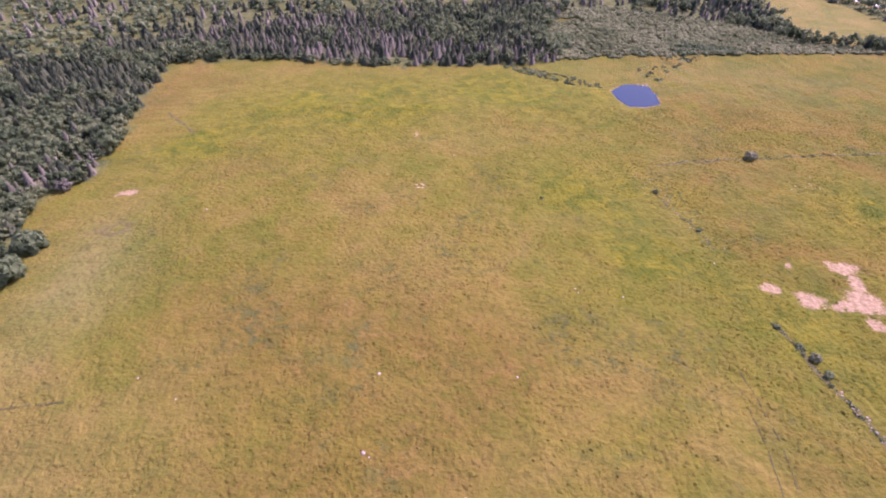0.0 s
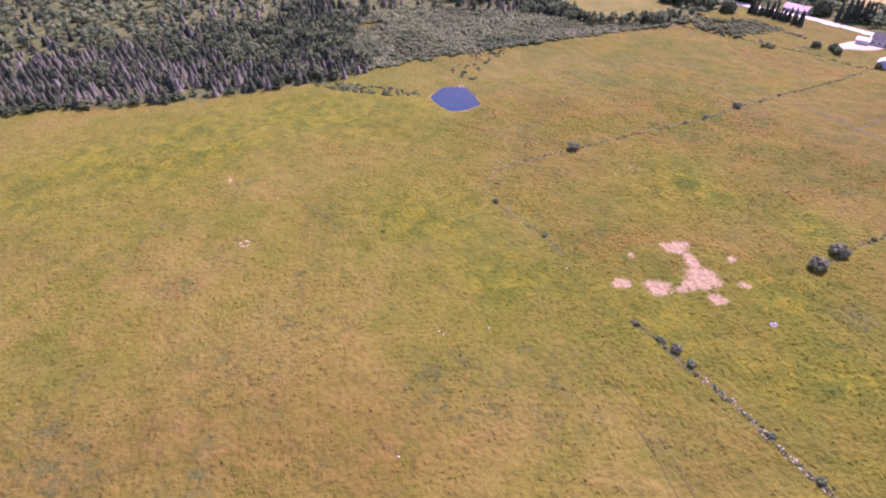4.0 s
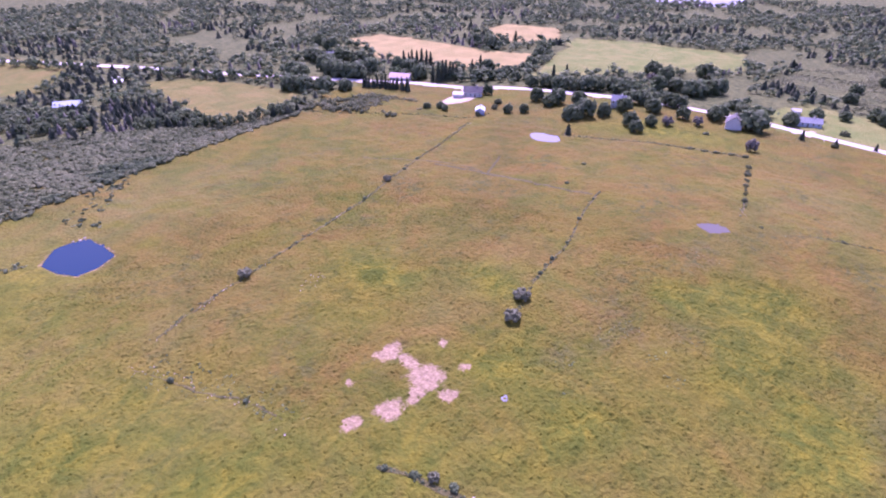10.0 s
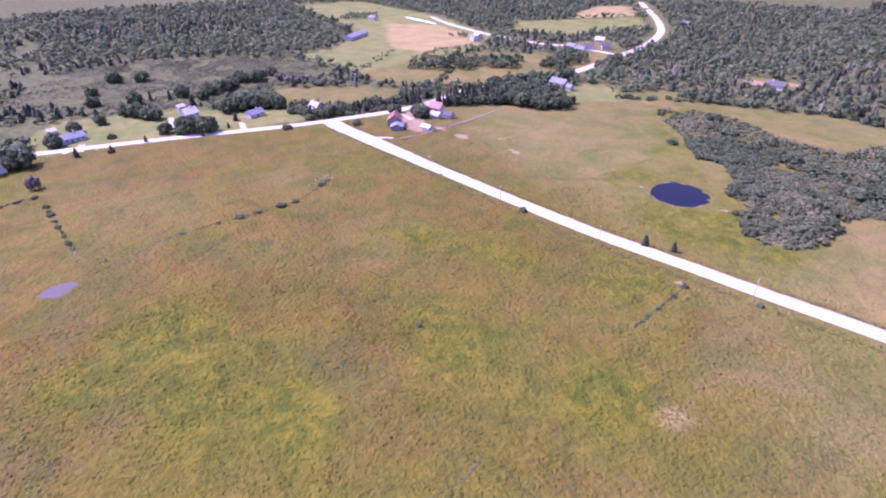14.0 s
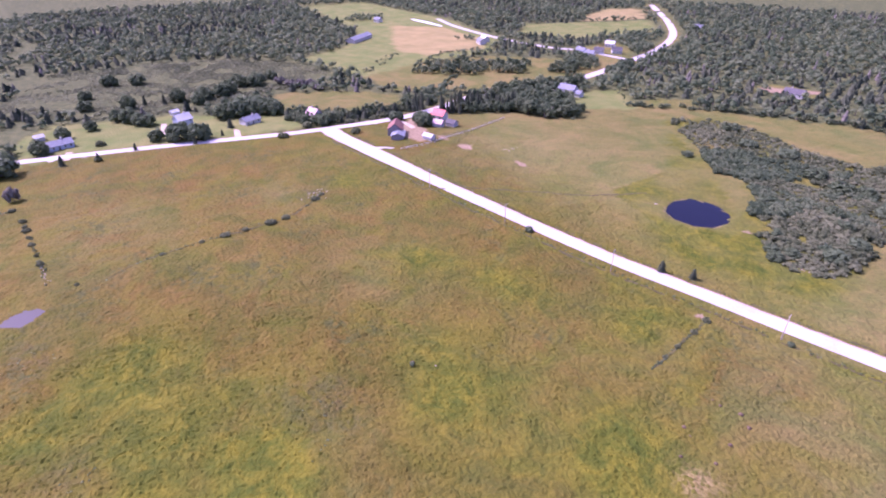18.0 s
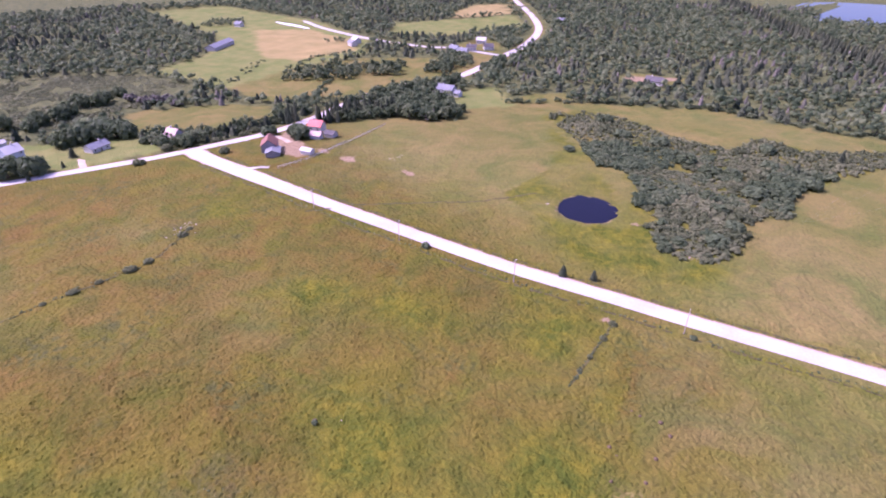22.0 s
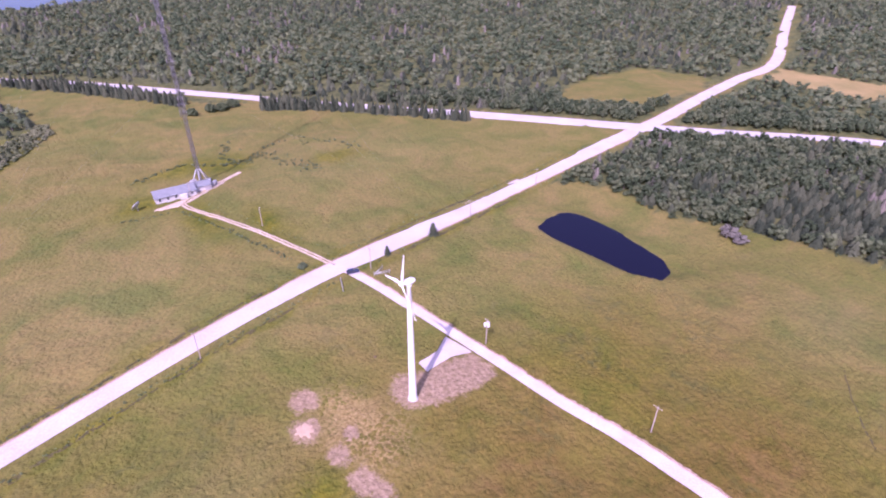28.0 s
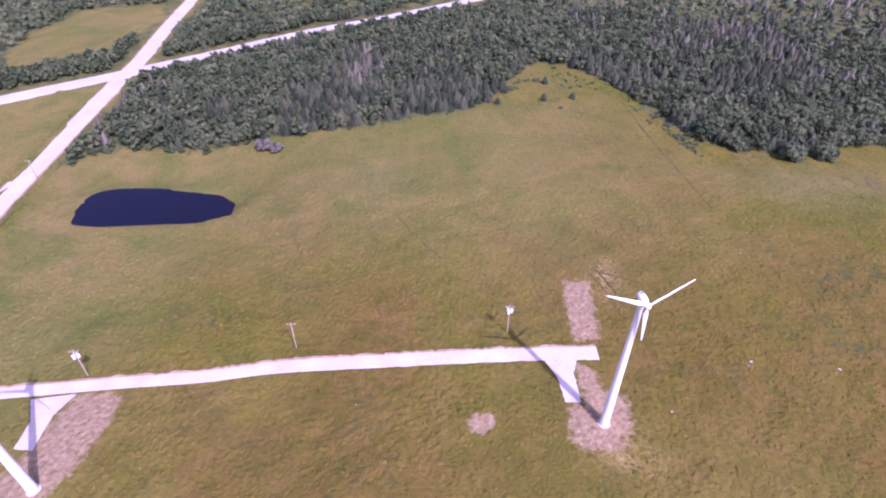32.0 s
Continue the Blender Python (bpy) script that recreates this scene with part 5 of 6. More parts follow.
def radio_mast(x, y, height):
    t = thing("radio_mast", x, y, "tall guyed lattice radio mast of grey steel", "mast")
    w = 0.85
    corners = [(w * math.cos(a), w * math.sin(a)) for a in (0.3, 2.394, 4.489)]
    for cx, cy in corners:
        part("leg", rod((cx, cy, -0.3), (cx, cy, height), 0.11, 6), DARK_STEEL, t)
    step = 3.0
    for k in range(int(height / step)):
        bm = bmesh.new()
        for i in range(3):
            (ax, ay), (bx, by) = corners[i], corners[(i + 1) % 3]
            for p, q in (((ax, ay, k * step), (bx, by, k * step)), ((ax, ay, k * step), (bx, by, (k + 1) * step)), ((bx, by, k * step), (ax, ay, (k + 1) * step))):
                tmp = rod(p, q, 0.055, 4)
                me = bpy.data.meshes.new("tmp")
                tmp.to_mesh(me)
                tmp.free()
                bm.from_mesh(me)
                bpy.data.meshes.remove(me)
        part("bracing", bm, DARK_STEEL, t)
    for z, r in ((34, 1.5), (37, 1.4), (40, 1.2), (56, 1.6), (72, 1.2)):
        for a in (0.2, 2.3, 4.4):
            an = part("antenna", rod((r * math.cos(a), r * math.sin(a), z - 1.4), (r * math.cos(a), r * math.sin(a), z + 1.4), 0.14, 8), DARK_STEEL, t)
            part("bracket", rod((0.6 * math.cos(a), 0.6 * math.sin(a), z), (r * math.cos(a), r * math.sin(a), z), 0.06, 5), STEEL, an)
    for k in range(6):
        a = 1.05 * k + 0.2
        part("base_strut", rod((4.6 * math.cos(a), 4.6 * math.sin(a), 0), (0.7 * math.cos(a), 0.7 * math.sin(a), 7.5), 0.2, 6), STEEL, t, "slanting grey base strut")
    for k in range(3):
        a = radians(-220 + 120 * k)
        for z in (50, 95, 140):
            end = (95 * math.cos(a), 95 * math.sin(a))
            part("guy_wire", rod((0, 0, z), (end[0], end[1], hz(x + end[0], y + end[1]) - hz(x, y)), 0.012, 4), DARK_STEEL, t)
    return t


def equipment_cabinet(x, y, turn, w):
    t = thing("equipment_cabinet", x, y, "grey steel equipment cabinet beside the radio building", "cabinet", turn, "equipment cabinets")
    body = part("body", box(-w / 2, w / 2, -0.7, 0.7, -0.3, 2.2, 0.04), STEEL, t)
    for k in (-1, 1):
        door = part("door", box(k * w / 4 - w / 4 + 0.06, k * w / 4 + w / 4 - 0.06, 0.7, 0.75, 0.1, 2.05, 0.01), GREY_BOARD, t)
        part("handle", box(k * 0.15 - 0.03, k * 0.15 + 0.03, 0.75, 0.8, 1.0, 1.2), STEEL, door)
    part("vent_hood", box(-0.4, 0.4, -0.4, 0.4, 2.2, 2.45, 0.04), STEEL, body)
    return t


for ex, ey, et, ew in ((21.5, -257.5, 10, 2.6), (17.8, -260.2, 40, 2.0), (25.5, -266.5, 0, 3.0), (19.0, -264.0, 70, 2.2)):
    equipment_cabinet(ex, ey, et, ew)
DARK_STEEL = mat("dark_grey_mast_steel", [(0.16, 0.16, 0.17), (0.26, 0.26, 0.27)], 0.8, 5.0, 0.5, metal=0.4)
radio_mast(22.5, -265.5, 145)


def dish(x, y, turn):
    t = thing("satellite_dish", x, y, "large grey satellite dish on a short post", "satellite dish", turn)
    aim = pose(0, 0, 2.0, 55, 0, 0)
    part("reflector", lathe([(0.2, 0.0), (1.0, 0.12), (1.8, 0.42), (2.25, 0.72), (2.2, 0.76), (1.75, 0.5), (0.2, 0.1)], 24, aim), STEEL, t)
    part("post", rod((0, 0, -0.3), (0, 0.1, 2.0), 0.16, 8), STEEL, t)
    part("feed", rod((0, -0.2, 2.1), (0, -1.6, 3.1), 0.06, 6), STEEL, t)
    return t


dish(52.5, -254, 40)


# ---- poles, gates, cars ----
WOOD_POLE = mat("weathered_pole_wood", [(0.22, 0.18, 0.15), (0.36, 0.31, 0.27)], 0.8, 6.0, 0.9)
TRANSFORMER_GREY = mat("transformer_paint", [(0.55, 0.56, 0.57), (0.68, 0.69, 0.70)], 0.8, 4.0, 0.5)


def utility_pole(x, y, turn, height=9.0, cans=0, group="roadside poles"):
    t = thing("utility_pole", x, y, "wooden utility pole with transformers" if cans else "weathered wooden utility pole with a crossarm", "pole", turn, group)
    part("pole", lathe([(0.17, -0.6), (0.16, 0), (0.11, height)], 10), WOOD_POLE, t)
    arm = part("crossarm", box(-1.1, 1.1, -0.07, 0.07, height - 0.7, height - 0.55, 0.02), WOOD_POLE, t)
    for cx in (-0.95, 0.0, 0.95):
        part("insulator", lathe([(0.05, height - 0.55), (0.07, height - 0.45), (0.03, height - 0.38)], 8, pose(cx, 0, 0)), WHITE_PAINT, arm)
    for k in range(cans):
        a = 6.28318 * k / cans
        part("transformer", lathe([(0.34, height - 2.6), (0.36, height - 2.5), (0.36, height - 1.5), (0.25, height - 1.35)], 12, pose(0.55 * math.cos(a), 0.55 * math.sin(a), 0)), TRANSFORMER_GREY, t, "pale grey transformer can")
    return t


for px, py in ((262, -93), (215, -100), (166, -108.5), (113, -122.5), (59.5, -139), (-3.5, -153.5), (-61, -168), (-110, -177.5)):
    utility_pole(px, py, 105)
utility_pole(-9.0, -97.2, 95, 9.5, 3, "turbine transformer poles")
utility_pole(-24.3, 4.6, 95, 9.5, 3, "turbine transformer poles")
utility_pole(-18.6, -48.2, 95, 9.0, 0, "turbine transformer poles")
utility_pole(15.5, -207, 60, 8.5)
utility_pole(31, -250.5, 60, 8.5)


def metal_gate(x, y, turn, length):
    t = thing("metal_gate", x, y, "open grey tubular metal gate beside the track", "gate", turn, "track gates")
    for px in (0.0, length):
        part("gate_post", lathe([(0.11, -0.4), (0.11, 1.5), (0.06, 1.58)], 8, pose(px, 0, 0)), STEEL, t)
    for z in (0.35, 0.65, 0.95, 1.25):
        part("rail", rod((0, 0, z), (length, 0, z), 0.05, 6), STEEL, t)
    for k in range(1, 4):
        part("upright", rod((length * k / 4, 0, 0.3), (length * k / 4, 0, 1.3), 0.04, 6), STEEL, t)
    return t


metal_gate(9.5, -151.5, 70, 6.0)
metal_gate(-2.2, -149.0, 160, 5.5)
metal_gate(-7.0, -151.5, 30, 4.0)


def car(x, y, turn, paint, label):
    t = thing("car", x, y, label, "car", turn, z=hz(x, y) + 0.14)
    body = bmesh.new()
    prof = [(-2.2, 0.35), (-2.2, 0.8), (-2.0, 0.95), (-1.1, 1.0), (0.9, 1.0), (1.9, 0.9), (2.2, 0.7), (2.2, 0.35)]
    rows = [[body.verts.new((px, s * 0.88, pz)) for px, pz in prof] for s in (-1, 1)]
    body.faces.new(rows[0])
    body.faces.new(rows[1][::-1])
    for i in range(len(prof)):
        j = (i + 1) % len(prof)
        body.faces.new((rows[0][j], rows[0][i], rows[1][i], rows[1][j]))
    b = part("body", body, paint, t)
    cab = bmesh.new()
    prof = [(-1.9, 0.98), (-1.5, 1.42), (0.2, 1.45), (1.0, 0.99)]
    rows = [[cab.verts.new((px, s * (0.8 if pz < 1.2 else 0.66), pz)) for px, pz in prof] for s in (-1, 1)]
    cab.faces.new(rows[0])
    cab.faces.new(rows[1][::-1])
    for i in range(4):
        j = (i + 1) % 4
        cab.faces.new((rows[0][j], rows[0][i], rows[1][i], rows[1][j]))
    part("cabin_glass", cab, GLASS, t, "dark window glass")
    part("roof", box(-1.45, 0.18, -0.66, 0.66, 1.43, 1.5, 0.03), paint, t)
    for wx in (-1.35, 1.35):
        for s in (-1, 1):
            wheel = part("wheel", lathe([(0.2, -0.11), (0.33, -0.1), (0.34, 0), (0.33, 0.1), (0.2, 0.11)], 14, pose(wx, s * 0.84, 0.34, 90)), DARK_ROOF, t)
            part("rim", lathe([(0.19, -0.12), (0.19, 0.12)], 10, pose(wx, s * 0.84, 0.34, 90)), STEEL, wheel)
    for s in (-1, 1):
        part("headlight", box(2.12, 2.23, s * 0.65 - 0.15, s * 0.65 + 0.15, 0.62, 0.76), WHITE_PAINT, b)
        part("tail_light", box(-2.23, -2.12, s * 0.65 - 0.15, s * 0.65 + 0.15, 0.7, 0.84), RED_ROOF, b)
    return t


NAVY_PAINT = mat("navy_car_paint", [(0.02, 0.025, 0.06), (0.03, 0.035, 0.08)], 0.5, 2.0, 0.25, spec=0.6)
car(3.2, -154.6, 165, NAVY_PAINT, "dark navy car stopped at the mouth of the gravel track")
car(-326, -69.5, 133, WHITE_PAINT, "white car on the far highway")


# ---- bare ground, gravel spurs, stones ----
def patch(name, cx, cy, rx, ry, material, label, lift=0.12, turn=0.0, jag=0.28, category="bare ground"):
    """A ragged flat patch that follows the land."""
    v, f = [(cx, cy, float(gz(cx, cy)) + lift)], []
    n, rings = 44, 4
    for k in range(1, rings + 1):
        for i in range(n):
            a = 6.28318 * i / n
            q = (1 + jag * (1.6 * noise.noise((cx + 2 * math.cos(a), cy + 2 * math.sin(a), 2.0)) + 1.1 * noise.noise((cx + 7 * math.cos(a), cy + 7 * math.sin(a), 5.0)))) * k / rings
            px, py = rx * q * math.cos(a), ry * q * math.sin(a)
            c, s = math.cos(radians(turn)), math.sin(radians(turn))
            wx, wy = cx + px * c - py * s, cy + px * s + py * c
            v.append((wx, wy, float(gz(wx, wy)) + lift - (0.3 if k == rings else 0) + 0.05 * noise.noise((wx, wy, 0))))
    for i in range(n):
        j = (i + 1) % n
        f.append((0, 1 + i, 1 + j))
        for k in range(rings - 1):
            f.append((1 + k * n + i, 1 + (k + 1) * n + i, 1 + (k + 1) * n + j, 1 + k * n + j))
    return tagged(new(name, mesh_of(name, v, f, material, True)), label, category, kind="structure")


def slab(name, ring, material, label, lift, fray=0.5, square=False):
    if square:
        ring = [tuple(Vector(a).lerp(Vector(b), k / 8)) for a, b in zip(ring, ring[1:] + ring[:1]) for k in range(8)]
    else:
        ring = smooth_ring(ring, 0.7)
    c = np.mean(ring, axis=0)
    n = len(ring)
    if square:
        top = [(x + fray * noise.noise((x * 0.9, y * 0.9, 1.0)), y + fray * noise.noise((x * 0.9, y * 0.9, 4.0))) for x, y in ring]
        v = [(x, y, hz(x, y) + lift) for x, y in top] + [(x, y, hz(x, y) - 0.3) for x, y in top]
        f = [tuple(range(n))] + [(i, i + n, (i + 1) % n + n, (i + 1) % n) for i in range(n)]
        return tagged(new(name, mesh_of(name, v, f, material)), label, "gravel", kind="structure")
    v = [(c[0], c[1], hz(*c) + lift)]
    for k in (0.33, 0.66, 1.0, 1.03):
        for x, y in ring:
            wx, wy = c[0] + (x - c[0]) * k, c[1] + (y - c[1]) * k
            if k >= 1:
                wx += fray * (noise.noise((wx * 0.9, wy * 0.9, 1.0)) + noise.noise((wx * 0.3, wy * 0.3, 7.0)))
                wy += fray * (noise.noise((wx * 0.9, wy * 0.9, 4.0)) + noise.noise((wx * 0.3, wy * 0.3, 8.0)))
            v.append((wx, wy, hz(wx, wy) + lift - (0.4 if k > 1 else 0)))
    f = []
    for i in range(n):
        j = (i + 1) % n
        f.append((0, 1 + i, 1 + j))
        for k in range(3):
            f.append((1 + k * n + i, 1 + (k + 1) * n + i, 1 + (k + 1) * n + j, 1 + k * n + j))
    return tagged(new(name, mesh_of(name, v, f, material, True)), label, "gravel", kind="structure")


for k, (nm, m, lab, lift, fray, square) in enumerate((("gravel_spur", GRAVEL, "pale gravel spur towards the turbine foot", 0.09, 0.25, True), ("gravel_spur", GRAVEL, "pale gravel spur towards the turbine foot", 0.09, 0.25, True),
                                                     ("soil_pad", EARTH, "trampled pinkish soil pad at the turbine foot", 0.05, 0.7, False), ("soil_pad", EARTH, "trampled pinkish soil pad at the turbine foot", 0.05, 0.7, False),
                                                     ("soil_strip", EARTH, "straight strip of bare soil behind the track's end", 0.05, 0.5, True), ("yard", TAN_GRAVEL, "gravel yard before the radio building", 0.1, 0.6, False),
                                                     ("farm_yard", EARTH, "bare earth farmyard", 0.08, 1.0, False), ("house_yard", EARTH, "bare tan yard round a house in the wood", 0.06, 1.0, False),
                                                     ("house_yard", TAN_GRAVEL, "gravel yard between the house and the road", 0.06, 0.8, False))):
    if m is not EARTH:
        slab(nm, PADS[k], m, lab, lift, fray, square)
for line in ([(410, -1), (430, -5), (452, -8)], [(388, -39), (398, -41), (408, -43)], [(409, 48), (424, 46)], [(425, 92), (410, 92)], [(424, 160), (408, 160)], [(366, -130), (352, -132), (343, -131)], [(402, -285), (385, -282), (376, -276)]):
    ribbon("house_drive", smooth_line(line, 1.5), 3.4, TAN_GRAVEL, 0.06, "short tan gravel drive to a house", 0.4)
patch("sand_patch", 47.6, -97.6, 2.5, 2.9, SAND, "smooth pale patch of sand in the grass", 0.03, jag=0.3)
patch("rain_pool", 116.5, 85.3, 1.5, 1.0, PALE_WATER, "tiny pale pool in the grass", 0.1, 30, category="pool")
patch("bare_patch", 319.5, -97.5, 7, 1.2, CONCRETE, "pile of pale rubble beside the road", 0.35, 60, category="rubble")
patch("white_sheeting", 742, -381, 38, 4, WHITE_PAINT, "long strip of white sheeting on a far field", 0.4, 2, 0.03, "sheeting")
patch("white_sheeting", 249, 526, 14, 5, WHITE_PAINT, "pale strip of sheeting on a far field", 0.4, 70, 0.05, "sheeting")


def ring_scar(x, y, r0, r1):
    v, f = [], []
    n = 40
    for i in range(n):
        a = 6.28318 * i / n
        for q in (r0, (r0 + r1) / 2, r1):
            q *= 1 + 0.12 * noise.noise((q + x, 3 * math.cos(a), 3 * math.sin(a)))
            px, py = x + q * math.cos(a), y + q * math.sin(a)
            v.append((px, py, float(gz(px, py)) + 0.05))
        j = (i + 1) % n
        f += [(3 * i, 3 * i + 1, 3 * j + 1, 3 * j), (3 * i + 1, 3 * i + 2, 3 * j + 2, 3 * j + 1)]
    return tagged(new("feeding_ring_scar", mesh_of("feeding_ring_scar", v, f, EARTH, True)), "round ring of bare soil left in the meadow", "bare ground", kind="structure")


ring_scar(-7.9, 161.7, 1.2, 1.65)

PALE_STONE = mat("pale_pink_stone", [(0.25, 0.205, 0.18), (0.34, 0.285, 0.26), (0.44, 0.38, 0.35)], 0.8, 5.0, 0.9, 0.02, 8)


def stone_mesh(seed):
    rr = random.Random(seed)
    v = [tuple(c * rr.uniform(0.7, 1.2) * (0.8 if i < 2 else 0.5) for i, c in enumerate(p)) for p in ICO_V]
    return mesh_of("stone", v, ICO_F, PALE_STONE)


STONES = [stone_mesh(k) for k in range(5)]


def stone(x, y, r, k, name="stone", parent=None):
    ob = new(name, STONES[k % 5])
    ob.matrix_basis = pose(x, y, float(gz(x, y)) + 0.1 * r, 0, 0, (x * 71) % 360) @ Matrix.Diagonal((r * 0.75, r * 0.6, r * 0.6, 1))
    if parent:
        ob.parent = parent
        ob.matrix_parent_inverse = parent.matrix_basis.inverted()
    return ob


for k, (x, y, r) in enumerate(((35.3, 109.5, 0.6), (36, 108.3, 0.5), (47.6, 107, 0.7), (-14.4, 81, 0.8), (16.9, 80, 0.6), (-15.8, 61.3, 0.9), (-14.6, 60.5, 0.5), (-76, 147.5, 0.7), (4, 185, 0.5), (-70, 81, 0.5), (-59, 75, 0.4),
                               (-24, 59, 0.5), (-22, 78, 0.4), (-1, 39, 0.6), (-1, -30, 0.4), (196, -170.5, 0.7), (156, -30, 0.5), (77, 121, 0.6), (196.5, -170, 0.9), (97, 262, 1.4), (99, 263, 1.2), (95, 263.5, 1.0))):
    tagged(stone(x, y, r, k, "boulder"), "small pale boulder lying in the grass", "boulder", "scattered boulders")


MOUND_SOIL = mat("brown_mound_soil", [(0.085, 0.060, 0.036), (0.150, 0.105, 0.066)], 1.0, 4.0, 0.95, 0.05, 5)


def earth_mound(x, y, r):
    rr = random.Random(int(x * 31 + y * 17))
    v = [(p[0] * r * rr.uniform(0.8, 1.2), p[1] * r * rr.uniform(0.8, 1.2), p[2] * r * rr.uniform(0.5, 0.75)) for p in ICO_V]
    ob = new("earth_mound", mesh_of("earth_mound", v, ICO_F, MOUND_SOIL, True))
    ob.matrix_basis = pose(x, y, float(gz(x, y)) + 0.05)
    return tagged(ob, "small brown hummock of earth in the grass", "mound", "earth mounds")


for x, y, r in ((106.5, -69, 0.6), (106.2, -83, 0.5), (101.5, -84, 0.7), (98, -82, 0.7), (97.4, -73.6, 0.6), (104, -68, 0.4), (95.9, -66, 0.5), (160.6, -25.4, 0.7), (108.4, -83, 0.4), (101.3, -60.8, 0.5), (20, -111, 0.5), (14, -103, 0.5)):
    earth_mound(x, y, r)


def stone_row(line, count, spread, r0, r1, label, seed):
    rr = random.Random(seed)
    t = thing("stone_row", *line[0], label, "stone row")
    lens = [(Vector(b) - Vector(a)).length for a, b in zip(line, line[1:])]
    for k in range(count):
        q = rr.uniform(0, sum(lens))
        for (a, b), ln in zip(zip(line, line[1:]), lens):
            if q <= ln:
                break
            q -= ln
        p = Vector(a).lerp(Vector(b), min(1, q / ln))
        stone(p.x + rr.gauss(0, spread), p.y + rr.gauss(0, spread), rr.uniform(r0, r1), k, "stone", t)
    return t


DITCH = [(83, 98), (85, 92), (86, 85), (87.5, 77), (89.5, 70), (90.3, 63.5), (91, 56.5), (92.6, 51), (93.6, 46), (95.3, 41.5)]
SCAR = [(69, 173), (72, 161), (75, 148), (79, 138), (80, 125)]
HEDGE_N = [(80, 180), (103, 185), (130, 188), (160, 192), (187, 196), (208, 201), (240, 208), (265, 212), (309, 221)]
HEDGE_MID = [(145, 99), (173, 104), (197, 105), (222, 110), (248, 113)]
CROSS_HEDGE = [(250, 40), (256, 29), (260, 12), (263, -10), (265, -25), (277, -43)]
SHORT_HEDGE = [(326, 66), (298, 62), (274, 59), (257, 57)]
DITCH_S = [(130.5, -113), (128, -101), (126, -89), (124, -79)]
EAST_EDGE = [(319, 162), (331, 134), (338, 105), (342, 70)]
FAR_EDGE = [(271, 325), (287, 290), (311, 248), (319, 228), (335, 222)]
stone_row(DITCH[3:8], 52, 0.5, 0.25, 0.62, "broken row of pale stones along a grassy ditch", 3)
stone_row(DITCH[7:], 14, 0.5, 0.25, 0.6, "pale stones at the end of a ditch", 4)
stone_row(SCAR, 40, 2.2, 0.16, 0.42, "scattered pale stones in a scrubby strip", 5)
stone_row(HEDGE_N, 90, 0.7, 0.2, 0.5, "old stone row half sunk in grass", 6)
stone_row(SHORT_HEDGE[2:], 30, 0.5, 0.2, 0.45, "pale stones along a field line", 7)
stone_row([(282, -42), (285, -46), (281, -49)], 26, 2.2, 0.3, 0.8, "heap of grey stones beside a thorn bush", 11)
stone_row([(133, -168), (131, -172), (134, -175)], 30, 1.8, 0.25, 0.6, "litter of pale stones at the foot of the scrub", 12)
stone_row([(287, -157), (284, -160)], 14, 1.8, 0.3, 0.7, "small heap of pinkish field stones", 13)
stone_row([(132, 164), (126, 166), (121, 163)], 24, 2.0, 0.2, 0.5, "cluster of pale stones in the field", 8)

# ---- low growth along the lines ----
def line_growth(line, step, spread, h, seed, skip=0.0):
    rr = np.random.RandomState(seed)
    out = []
    for x, y in smooth_line(line, step):
        if rr.rand() < skip:
            continue
        q = rr.uniform(0.6, 1.3)
        out.append((x + rr.normal(0, spread), y + rr.normal(0, spread), h * q, h * q * 0.85, rr.rand() * 0.7))
    return out


low = line_growth(DITCH, 0.5, 0.35, 0.62, 1, 0.1) + line_growth(HEDGE_N, 0.8, 0.6, 0.75, 2, 0.35) + line_growth(HEDGE_MID, 1.2, 0.5, 0.75, 3, 0.3) + line_growth(CROSS_HEDGE, 0.8, 0.8, 0.65, 4, 0.45)
low += line_growth(SHORT_HEDGE, 1.4, 0.5, 0.8, 5, 0.3) + line_growth(DITCH_S, 0.7, 0.3, 0.65, 6, 0.1) + line_growth(EAST_EDGE, 1.2, 0.7, 0.9, 7, 0.1) + line_growth(FAR_EDGE, 1.4, 0.8, 1.0, 8, 0.1)
for s, k in ((5.9, 9), (6.6, 10), (-5.9, 11), (-6.6, 12)):
    side = []
    for (ax, ay), (bx, by) in zip(MAIN_ROAD[:-1], MAIN_ROAD[1:]):
        d = Vector((bx - ax, by - ay)).normalized()
        side.append((ax - d.y * s, ay + d.x * s))
    low += [q for q in line_growth(side[:130:3], 1.7, 0.5, 0.6, k, 0.25) if clear_of_roads(np.array([q[0]]), np.array([q[1]]), 0.6)[0]]
LITTLE_DITCH = [(107, 7), (108, 2.7), (108.6, -1), (108.2, -5.4), (109.7, -9), (111.3, -12.9)]
low += line_growth(LITTLE_DITCH, 0.45, 0.35, 0.4, 28)
# rank weeds and rushes in the wet field
for wx, wy, wr, wn in ((155, 72, 5, 26), (161, 70, 4, 18), (167, 54, 4, 16), (146, 52, 3.5, 14), (137, 80, 4, 18), (127, 72, 2.5, 8), (153, 58, 4, 14), (172, 81, 4, 12), (213, 62, 6, 14), (159, 2, 5, 14), (129, 15, 3, 8), (145, 8, 4, 8)):
    for k in range(wn):
        a, q = rng.uniform(0, 6.28), wr * math.sqrt(rng.random())
        low.append((wx + q * math.cos(a), wy + q * math.sin(a), rng.uniform(0.2, 0.45), rng.uniform(0.35, 0.75), rng.random()))
